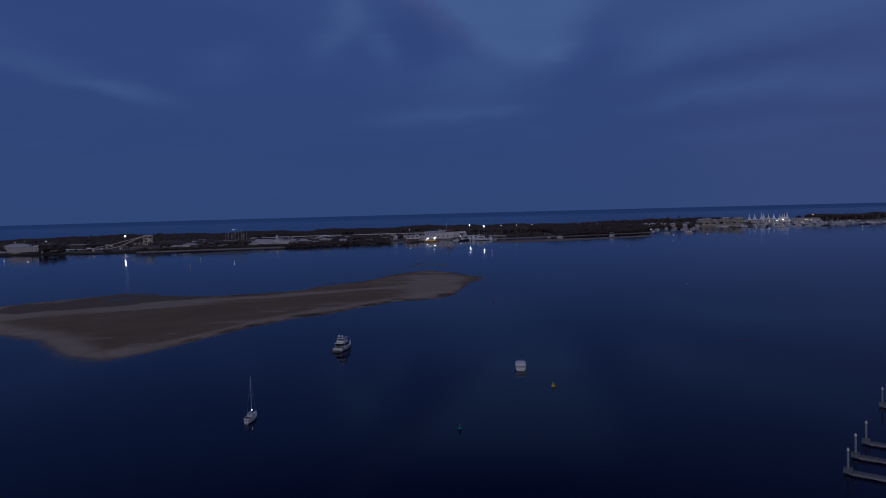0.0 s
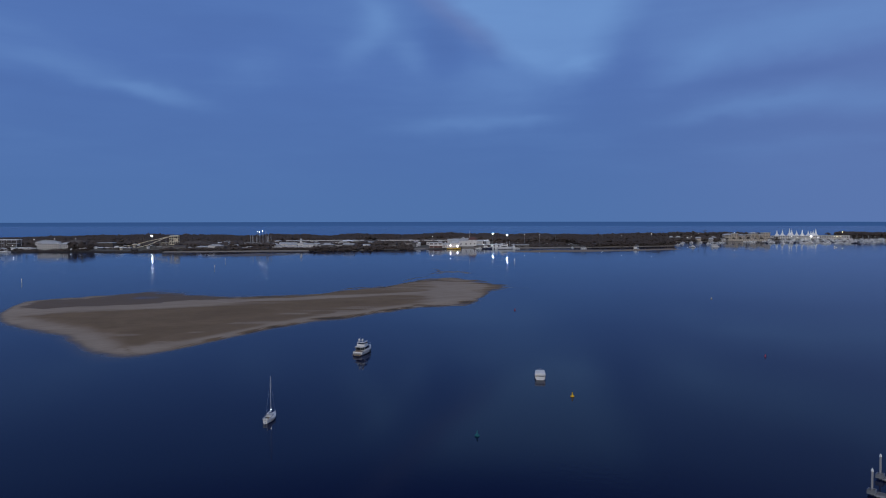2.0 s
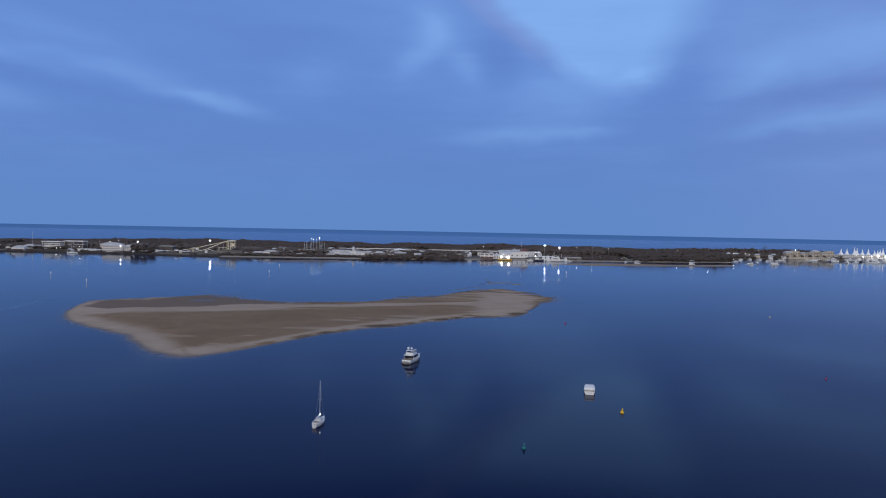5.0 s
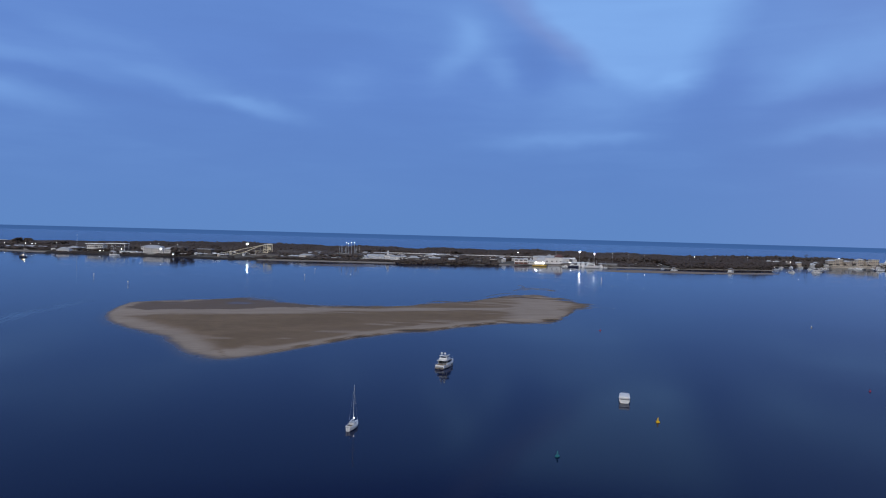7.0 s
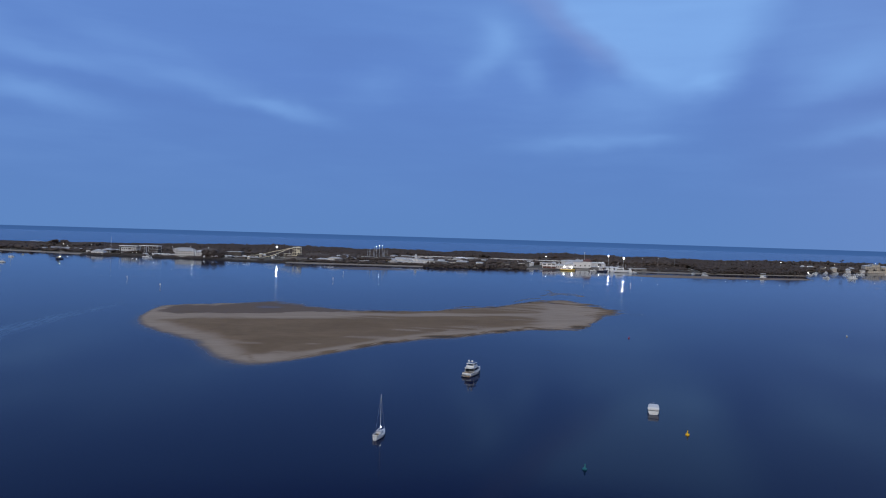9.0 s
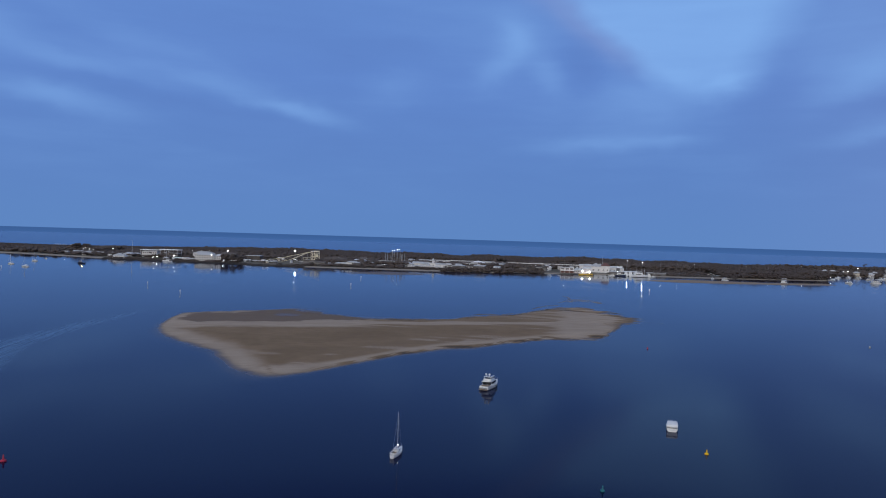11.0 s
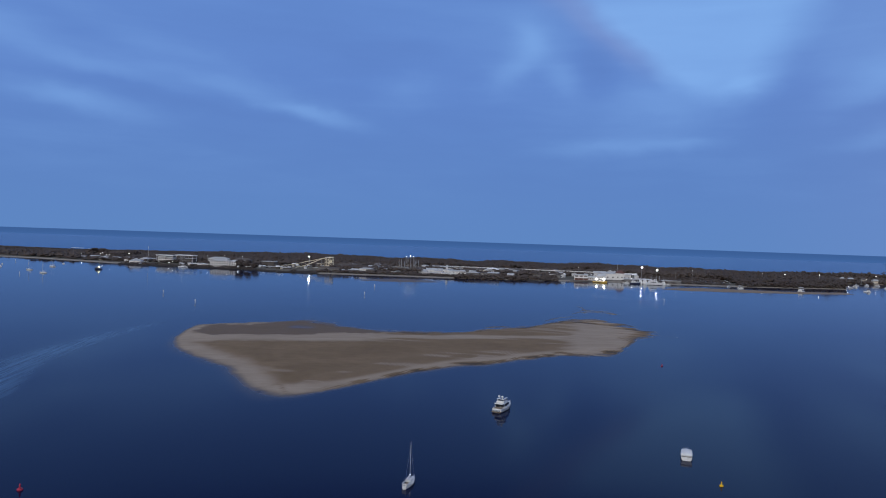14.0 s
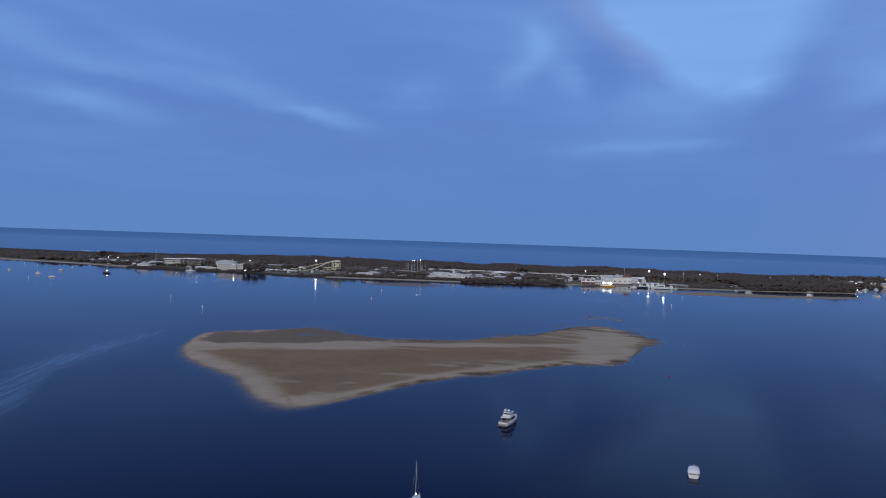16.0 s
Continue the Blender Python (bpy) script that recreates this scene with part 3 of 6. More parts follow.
sand_wisp("faint curved sand shoal beyond the bar", [(-36, 640), (-30, 656), (-26, 690), (-29, 712), (-36, 724)], 5.5, 0.62, 1.0)
sand_wisp("faint pale sand shoal beyond the bar", [(-30, 648), (-20, 674), (-10, 682), (-2, 668), (5, 652)], 20, 0.62, 0.0)
sand_wisp("thin dark sand tongue off the bar's head", [(-6, 688), (-2, 668), (4, 654)], 5, 0.60, 1.0)
sand_wisp("long thin sand tongue off the bar's head", [(0, 566), (12, 549), (24, 542), (34, 540)], 8, 0.68, 1.0)
sand_wisp("short dark sand tongue off the bar's head", [(6, 480), (14, 492), (22, 506), (30, 516)], 7, 0.66, 1.0)
sand_wisp("dark wet sand tongue behind the bar", [(-70, 516), (-60, 531), (-52, 544), (-44, 556)], 8, 0.72, 1.0)
sand_wisp("dark wet sand tongue behind the bar's neck", [(-90, 500), (-82, 514), (-76, 520), (-66, 512)], 7, 0.66, 1.0)
sand_wisp("thin wet sand tongue behind the bar", [(-52, 566), (-47, 590), (-41, 608), (-30, 622)], 6, 0.64, 1.0)


# ---- vegetation ----
def clump(rng, leaves):
    """Vertices and faces of one tree crown of about unit size: a low dome of overlapping lumps with loose leaf sprays."""
    verts, faces = [], []
    ico = bmesh.new()
    bmesh.ops.create_icosphere(ico, subdivisions=1, radius=1.0)
    base = [v.co.copy() for v in ico.verts]
    tri = [[v.index for v in f.verts] for f in ico.faces]
    ico.free()
    for k in range(8):
        a, out = rng.uniform(0, 6.283), 0.62 * math.sqrt(rng.random()) if k else 0.0
        c = Vector((out * math.cos(a), out * math.sin(a), 0.74 - 0.55 * out * out - rng.uniform(0.0, 0.12)))
        r = rng.uniform(0.20, 0.40)
        if k > 5:
            c, r = Vector((0.5 * math.cos(a), 0.5 * math.sin(a), rng.uniform(0.16, 0.32))), rng.uniform(0.30, 0.45)
        o = len(verts)
        for p in base:
            verts.append(c + Vector((p.x * r, p.y * r, p.z * r * 0.62)) * rng.uniform(0.72, 1.25))
        faces += [[o + i for i in f] for f in tri]
        for _ in range(leaves // 8):
            a, h = rng.uniform(0, 6.283), rng.uniform(-0.4, 1.0)
            k2 = math.sqrt(max(0.0, 1 - h * h))
            p = c + Vector((k2 * math.cos(a) * r, k2 * math.sin(a) * r, h * r * 0.62)) * rng.uniform(0.95, 1.25)
            o, s = len(verts), rng.uniform(0.04, 0.09)
            verts += [p + Vector((rng.uniform(-s, s), rng.uniform(-s, s), rng.uniform(-s, s) * 0.6)) for _ in range(3)]
            faces.append([o, o + 1, o + 2])
    o = len(verts)
    for a in (0, 2.1, 4.2):
        verts += [Vector((0.035 * math.cos(a), 0.035 * math.sin(a), -0.03)), Vector((0.02 * math.cos(a), 0.02 * math.sin(a), 0.6))]
    faces += [[o, o + 2, o + 3, o + 1], [o + 2, o + 4, o + 5, o + 3], [o + 4, o, o + 1, o + 5]]
    return np.array([tuple(v) for v in verts]), faces


KEEP = []  # plots that stay clear: x0, x1, y0, y1


def clear(x, y):
    return not any(a < x < b and c < y < d for a, b, c, d in KEEP)


def woods(name, label, spots, mat, seed, leaves=48):
    """One mass of trees; spots give x, y, height and spread."""
    rng = random.Random(seed)
    kinds = [clump(rng, leaves) for _ in range(7)]
    vs, fs, o = [], [], 0
    for x, y, h, r in spots:
        v, f = rng.choice(kinds)
        a = rng.uniform(0, 6.283)
        c, s = math.cos(a) * r, math.sin(a) * r
        z = land_z(x, y)
        vs.append(np.stack([x + v[:, 0] * c - v[:, 1] * s, y + v[:, 0] * s + v[:, 1] * c, z + v[:, 2] * h], -1))
        fs += [[i + o for i in q] for q in f]
        o += len(v)
    me = bpy.data.meshes.new(name)
    me.from_pydata(np.concatenate(vs).tolist(), [], fs)
    me.materials.append(mat)
    me.polygons.foreach_set("use_smooth", [True] * len(me.polygons))
    return tagged(new(name, me), label, "trees", kind="stuff")


def scatter(seed, x0, x1, front, back, gap, low, high, keep=1.0, wild=0.38, plots=True, row=1.15):
    """Spots on a jittered grid between two lines over x."""
    rng, out = random.Random(seed), []
    for x in np.arange(x0, x1, gap):
        for y in np.arange(front(x) + rng.uniform(0, gap * (row - 1)), back(x), gap * row):
            px, py = x + rng.uniform(-0.5, 0.5) * gap, y + rng.uniform(-0.5, 0.5) * gap
            if rng.random() < keep and (clear(px, py) or not plots):
                h = (rng.uniform(low, high) + (rng.random() < 0.04) * 0.12 * high) * (1 + wild * bumps(px, py, 70) + 0.5 * wild * bumps(px + 400, py, 190))
                out.append((px, py, h, gap * (rng.uniform(1.3, 2.3) if row > 2 else rng.uniform(0.8, 1.7))))
    return out


KEEP += [(-830, -690, 1060, 1215), (-760, -615, 1080, 1230), (-625, -575, 1170, 1210), (-600, -470, 1095, 1215), (-395, -320, 1195, 1245),
         (-320, -245, 1150, 1230), (-235, -195, 1270, 1310), (-90, 130, 1170, 1300), (60, 200, 1220, 1400), (-560, -480, 1080, 1120),
         (560, 670, 1570, 1640), (690, 900, 1600, 1800)]


def back_line(x):
    return curve_at(OCEANSIDE, x) - 60


def skyline(x, y):
    """How tall the wood stands: low dune scrub to the west, taller towards the marina."""
    return float(np.interp(x / y, [-0.95, -0.80, -0.69, -0.52, -0.1, 0.2], [0.20, 0.22, 0.45, 0.98, 1.02, 1.08]))


def trimmed(spots):
    return [(x, y, h * skyline(x, y), r) for x, y, h, r in spots]


woods("far_woods", "dense dark coastal scrub and trees along the spit",
      trimmed(scatter(1, -2000, 400, lambda x: shore(x) + 330, back_line, 4.6, 10.0, 12.0, 1.0, 0.42, True, 2.9))
      + scatter(2, 400, 1500, lambda x: max(shore(x) + 60, 1700), back_line, 5.6, 12.6, 15.4, 1.0, 0.2, True, 2.8), LEAFDARK, 11, 24)
woods("shore_scrub", "low dark mangrove and scrub behind the beach",
      scatter(3, -1500, -1080, lambda x: shore(x) + 40, lambda x: shore(x) + 200, 5.0, 1.5, 4, 0.8, 0.38, True, 2.2)
      + trimmed(scatter(14, -1500, -830, lambda x: shore(x) + 200, lambda x: shore(x) + 330, 5.2, 8.5, 11.5, 0.9, 0.38, True, 2.4))
      + scatter(22, -1075, -985, lambda x: shore(x) + 170, lambda x: shore(x) + 240, 6.5, 8, 11.5, 0.9, 0.3, False)
      + scatter(15, -1080, -830, lambda x: shore(x) + 34, lambda x: shore(x) + 200, 8.0, 2.0, 6.5, 0.6)
      + scatter(4, -570, -240, lambda x: shore(x) + 22, lambda x: shore(x) + 75, 6.0, 2.2, 4.8, 0.75)
      + scatter(16, -240, -70, lambda x: shore(x) - 1 + 6 * abs(bumps(x, 3, 25)), lambda x: shore(x) + 46, 4.2, 2.6, 7.6, 0.7, 0.8)
      + scatter(5, -830, -20, lambda x: shore(x) + 75, lambda x: shore(x) + 330, 5.4, 4, 9, 0.55, 0.38, True, 2.3)
      + scatter(6, -20, 170, lambda x: shore(x) + 190, lambda x: shore(x) + 330, 5.2, 8, 12.5, 0.9, 0.38, True, 2.2)
      + scatter(19, -78, -20, lambda x: shore(x) + 22 + 0.5 * abs(x + 50), lambda x: shore(x) + 150, 7.0, 2, 5.5, 0.55)
      + scatter(20, -830, -575, lambda x: shore(x) + 11, lambda x: shore(x) + 26, 5.0, 1.8, 4.2, 0.4, 0.3, False)
      + scatter(21, -830, -600, lambda x: shore(x) + 60, lambda x: shore(x) + 140, 9.0, 3, 8, 0.22, 0.3, False)
      + scatter(23, -774, -736, lambda x: shore(x) + 66, lambda x: shore(x) + 82, 5.0, 4, 7.5, 0.7, 0.3, False)
      + scatter(17, 20, 185, lambda x: shore(x) + 20, lambda x: shore(x) + 190, 7.0, 0.8, 3.0, 0.6, 0.5, False)
      + scatter(7, 390, 900, lambda x: shore(x) + 12, lambda x: shore(x) + 60, 9.0, 5, 10, 0.4)
      + scatter(24, 398, 700, lambda x: shore(x) + 60, lambda x: max(shore(x) + 61, 1702), 8.0, 5, 10, 0.7)
      + scatter(18, 398, 566, lambda x: shore(x) + 6, lambda x: shore(x) + 70, 7.0, 5, 9, 0.8), LEAF, 12, 24)
woods("point_woods", "tall dark trees on a wooded point",
      scatter(8, 168, 382, lambda x: shore(x) + 10, lambda x: shore(x) + 45, 4.6, 3.5, 9, 1.0, 0.6)
      + scatter(9, 180, 384, lambda x: shore(x) + 45, lambda x: shore(x) + 330, 4.8, 9, 13, 1.0, 0.55, True, 2.4), LEAFDARK, 13, 64)


def revetment():
    """A dark rock edge along the resort."""
    rng, vs, fs, o = random.Random(4), [], [], 0
    ico = bmesh.new()
    bmesh.ops.create_icosphere(ico, subdivisions=1, radius=1.0)
    base, tri = np.array([tuple(v.co) for v in ico.verts]), [[v.index for v in f.verts] for f in ico.faces]
    ico.free()
    for x in np.arange(-830, -455, 0.9):
        for d in (0.0, 2.5, 5.5, 8.5):
            y = shore(x) + d + rng.uniform(-1, 1)
            r = rng.uniform(0.6, 1.3)
            k = base * r * np.array([[rng.uniform(0.7, 1.2) for _ in range(3)] for _ in base])
            vs.append(k + np.array([x + rng.uniform(-0.5, 0.5), y, land_z(x, y) + 0.2]))
            fs += [[i + o for i in q] for q in tri]
            o += len(base)
    me = bpy.data.meshes.new("rock_revetment")
    me.from_pydata(np.concatenate(vs).tolist(), [], fs)
    me.materials.append(ROCK)
    tagged(new("rock_revetment", me), "dark rock edge between the resort and the water", "rocks", kind="stuff")


revetment()


def surf():
    """White water on the ocean beach."""
    foam = material("white_surf_foam", (0.75, 0.77, 0.80), 0.9, spread=0.1)
    bm = bmesh.new()
    for x0, x1 in ((-1500, -1452), (-1440, -1424)):
        rows = []
        for x in np.arange(x0, x1, 3.0):
            o, k = curve_at(OCEANSIDE, x) + 150 + 8 * bumps(x, 9, 20), 10 * min(1, (x - x0) / 15, (x1 - x) / 15) + 0.3
            rows.append([bm.verts.new((x, o - k, 0.30)), bm.verts.new((x, o, 0.75)), bm.verts.new((x, o + k, 0.30))])
        for a, b in zip(rows, rows[1:]):
            for j in (0, 1):
                bm.faces.new((a[j], b[j], b[j + 1], a[j + 1]))
    tagged(part("surf", bm, foam, smooth=True), "broken white surf on the ocean beach", "surf", kind="structure")


surf()


# ---- trail left on the calm water by a passing boat ----
def wake():
    m = bpy.data.materials.new("wake_painted_sky_sheen")
    m.use_nodes = True
    t = Tree(m.node_tree)
    p = t.nodes["Principled BSDF"]
    at = t.node("ShaderNodeTexCoord").outputs["Object"]
    # the pale blue base colour stands in for sky reflected by the ripples
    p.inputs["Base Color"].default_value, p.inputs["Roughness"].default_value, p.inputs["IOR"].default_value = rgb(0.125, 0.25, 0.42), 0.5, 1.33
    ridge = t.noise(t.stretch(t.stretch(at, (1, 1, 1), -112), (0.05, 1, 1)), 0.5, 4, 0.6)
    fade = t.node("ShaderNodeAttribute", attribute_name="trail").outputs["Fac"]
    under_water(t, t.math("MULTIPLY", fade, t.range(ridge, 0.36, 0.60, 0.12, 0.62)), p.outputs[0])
    rows, trail = [], []
    for u in np.linspace(0, 1, 90):
        x, y = float(np.interp(u, [0, 0.3, 0.6, 1], [-214, -262, -281, -296])), float(np.interp(u, [0, 0.3, 0.6, 1], [195, 276, 345, 430]))
        half = 16.0 - 10.0 * u
        for v in np.linspace(-1, 1, 13):
            rows.append((x + v * half * 0.9, y + v * half * 0.4, 0.006))
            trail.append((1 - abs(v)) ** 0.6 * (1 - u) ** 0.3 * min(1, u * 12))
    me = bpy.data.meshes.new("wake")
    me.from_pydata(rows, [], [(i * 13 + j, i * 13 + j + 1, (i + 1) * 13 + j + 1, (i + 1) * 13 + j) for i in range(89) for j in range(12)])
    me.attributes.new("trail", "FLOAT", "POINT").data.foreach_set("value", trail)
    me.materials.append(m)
    tagged(new("wake", me), "fading streak of ruffled water left by a boat, its sky sheen painted pale blue", "wake", kind="structure")


wake()


# ---- boats ----
def hull_bm(length, beam, free, bow_up=0.35, transom=0.8, draft=0.35, bow_pow=2.2, n=14):
    """A hull along +x, stern at -length/2: flared sections from keel to gunwale, with a deck edge."""
    bm = bmesh.new()
    rows = []
    for i in range(n + 1):
        u = i / n
        x = -length / 2 + length * u
        half = beam / 2 * (transom + (1 - transom) * math.sin(min(1, u / 0.45) * math.pi / 2)) * (1 - max(0, (u - 0.42) / 0.58) ** bow_pow) + 0.015
        top = free * (1 + bow_up * max(0, (u - 0.3) / 0.7) ** 2)
        low = -draft * (1 - max(0, (u - 0.6) / 0.4) ** 2)
        rake = length * 0.05 * max(0, (u - 0.8) / 0.2)
        sec = [(0.0, low), (0.62, low * 0.35), (0.86, 0.22 * top), (0.96, 0.65 * top), (1.0, top)]
        side = [(x + rake * (z / top if z > 0 else 0), half * k, z) for k, z in sec]
        rows.append(side + [(px, -py, z) for px, py, z in reversed(side)])
    rows = [[Vector(p) for p in r] for r in rows]
    loft(bm, rows)
    return bm


def stripe_bm(length, beam, z, h, n=14, transom=0.8, bow_pow=2.2, grow=1.012):
    """A band that runs round a hull."""
    bm = bmesh.new()
    lo, hi = [], []
    for i in range(n + 1):
        u = i / n
        x = -length / 2 + length * u
        half = beam / 2 * (transom + (1 - transom) * math.sin(min(1, u / 0.45) * math.pi / 2)) * (1 - max(0, (u - 0.42) / 0.58) ** bow_pow) + 0.03
        lo.append((x, half * 0.965 * grow, z))
        hi.append((x, half * 0.985 * grow, z + h))
    for s in (1, -1):
        a = [bm.verts.new((x, s * y, zz)) for x, y, zz in lo]
        b = [bm.verts.new((x, s * y, zz)) for x, y, zz in hi]
        for k in range(n):
            bm.faces.new((a[k], a[k + 1], b[k + 1], b[k]))
    bmesh.ops.recalc_face_normals(bm, faces=bm.faces)
    return bm


def house_bm(x0, x1, w0, w1, z, h, rake0=0.15, rake1=0.5, inset=0.12):
    """A deckhouse along x with sloping ends and tumblehome."""
    bm = bmesh.new()
    a = [(x0, -w0 / 2, z), (x0, w0 / 2, z), (x1, w1 / 2, z), (x1, -w1 / 2, z)]
    b = [(x0 + rake0, -w0 / 2 + inset, z + h), (x0 + rake0, w0 / 2 - inset, z + h), (x1 - rake1, w1 / 2 - inset, z + h), (x1 - rake1, -w1 / 2 + inset, z + h)]
    loft(bm, [[Vector(p) for p in a], [Vector(p) for p in b]])
    bmesh.ops.bevel(bm, geom=bm.edges[:], offset=min(0.1, h * 0.15), segments=2, affect="EDGES")
    return bm


def bars(points, r, seg=6, joined=True):
    bm = bmesh.new()
    pairs = zip(points, points[1:]) if joined else points
    for a, b in pairs:
        rod(bm, a, b, r, seg=seg)
    return bm


def one_box(x, y, z, sx, sy, sz, turn=0.0, bevel=0.0):
    bm = bmesh.new()
    box(bm, x, y, z, sx, sy, sz, turn, bevel)
    return bm


def heading(x, y, deg, z=0.0, scale=1.0):
    return pose(x, y, z, 0, 0, deg) @ Matrix.Scale(scale, 4)


def near_yacht(at):
    """A small cruising yacht at its mooring."""
    t = thing("sailing_yacht", "small white sailing yacht at a mooring, bare mast and furled sail", "yacht", at)
    L, B, F = 9.2, 2.9, 0.95
    hull = part("hull", hull_bm(L, B, F, 0.25, 0.42, 0.4, 2.0, 18), WHITE, t, smooth=False)
    part("boot_stripe", stripe_bm(L, B, 0.06, 0.16, 18, 0.42, 2.0), NAVY, hull, "dark waterline stripe")
    part("deck", house_bm(-4.2, 3.7, 1.3, 1.0, F, 0.12, 0.05, 0.6, 0.03), GREYDECK, t, "pale grey deck")
    cab = part("cabin", house_bm(-1.2, 2.3, 1.7, 1.1, F + 0.1, 0.5, 0.1, 0.8), WHITE, t)
    for s in (1, -1):
        part("window", one_box(0.3, s * 0.77, F + 0.3, 1.5, 0.06, 0.17, -s * 6), GLASS, cab, "dark cabin window")
    part("hatch", one_box(1.3, 0, F + 0.58, 0.5, 0.5, 0.07, 0, 0.02), GLASS, cab, "dark deck hatch")
    ck = bmesh.new()
    for s in (1, -1):
        box(ck, -2.7, s * 0.85, F + 0.1, 2.4, 0.22, 0.36, 0, 0.04)
    box(ck, -4.0, 0, F + 0.1, 0.2, 1.3, 0.36, 0, 0.04)
    part("cockpit_coaming", ck, WHITE, t)
    part("cockpit_floor", one_box(-2.7, 0, F + 0.11, 2.3, 1.4, 0.05), DECK, t, "brown cockpit floor")
    dodger = bmesh.new()
    loft(dodger, [[Vector((x, 0.85 * math.cos(a), F + 0.5 + 0.62 * k * math.sin(a))) for a in np.linspace(0, math.pi, 9)] for x, k in ((-1.6, 1.0), (-0.8, 0.95), (-0.4, 0.3))], False)
    part("spray_hood", dodger, CANVAS, t, "pale canvas spray hood")
    mast = part("mast", bars([(0.7, 0, F + 0.5), (0.7, 0, 12.3)], 0.075, 8), ALLOY, t, "bare alloy mast")
    part("spreader", bars([(0.66, -0.85, 7.0), (0.7, 0, 7.05), (0.66, 0.85, 7.0)], 0.035), ALLOY, mast)
    part("masthead", one_box(0.7, 0, 12.3, 0.3, 0.08, 0.12), ALLOY, mast)
    boom = part("boom", bars([(0.6, 0, 2.3), (-2.9, 0, 2.25)], 0.06, 8), ALLOY, t)
    part("furled_sail", bars([(0.5, 0, 2.45), (-1.2, 0, 2.47), (-2.8, 0, 2.38)], 0.15, 8), CANVAS, boom, "furled sail in a pale cover")
    for name, a, b in (("forestay", (4.5, 0, 1.3), (0.7, 0, 12.2)), ("backstay", (-4.5, 0, 1.0), (0.7, 0, 12.2)), ("shroud", (0.5, 1.3, 1.0), (0.7, 0, 12.1)), ("shroud", (0.5, -1.3, 1.0), (0.7, 0, 12.1))):
        part(name, bars([a, b], 0.012, 4), STEEL, t)
    part("pulpit", bars([(3.2, 0.62, 1.15), (3.2, 0.62, 1.75), (4.6, 0, 1.85), (3.2, -0.62, 1.75), (3.2, -0.62, 1.15)], 0.025), STEEL, t)
    part("pushpit", bars([(-4.3, 0.6, 1.0), (-4.3, 0.6, 1.6), (-4.3, -0.6, 1.6), (-4.3, -0.6, 1.0)], 0.025), STEEL, t)
    for s in (1, -1):
        part("lifeline", bars([(-4.4, s * 0.9, 1.55), (-1, s * 1.4, 1.55), (1.5, s * 1.2, 1.6), (3.2, s * 0.6, 1.72)], 0.012, 4), STEEL, t)
        for x, y in ((-2.6, 1.22), (-0.6, 1.4), (1.4, 1.2)):
            part("stanchion", bars([(x, s * y, 0.95), (x, s * y, 1.58)], 0.018, 5), STEEL, t)
    part("anchor_roller", bars([(4.4, 0, 1.2), (5.3, 0, 1.3)], 0.09), STEEL, t)
    part("rudder", one_box(-4.75, 0, -0.3, 0.5, 0.12, 1.3), WHITE, t)
    part("tiller", bars([(-4.7, 0, 1.1), (-3.3, 0, 1.35)], 0.04), DECK, t, "wooden tiller")
    part("stern_locker", one_box(-3.7, 0, F + 0.14, 0.5, 1.0, 0.3, 0, 0.05), GREYDECK, t, "grey stern locker")
    part("cockpit_cushion", one_box(-2.4, 0.55, F + 0.16, 1.6, 0.35, 0.14, 0, 0.04), NAVY, t, "dark cockpit cushion")
    ball_bm = bmesh.new()
    ball(ball_bm, 0.5, -0.16, F + 1.8, 0.14)
    part("anchor_light", ball_bm, LITDECK, t, "small white deck light")
    return t


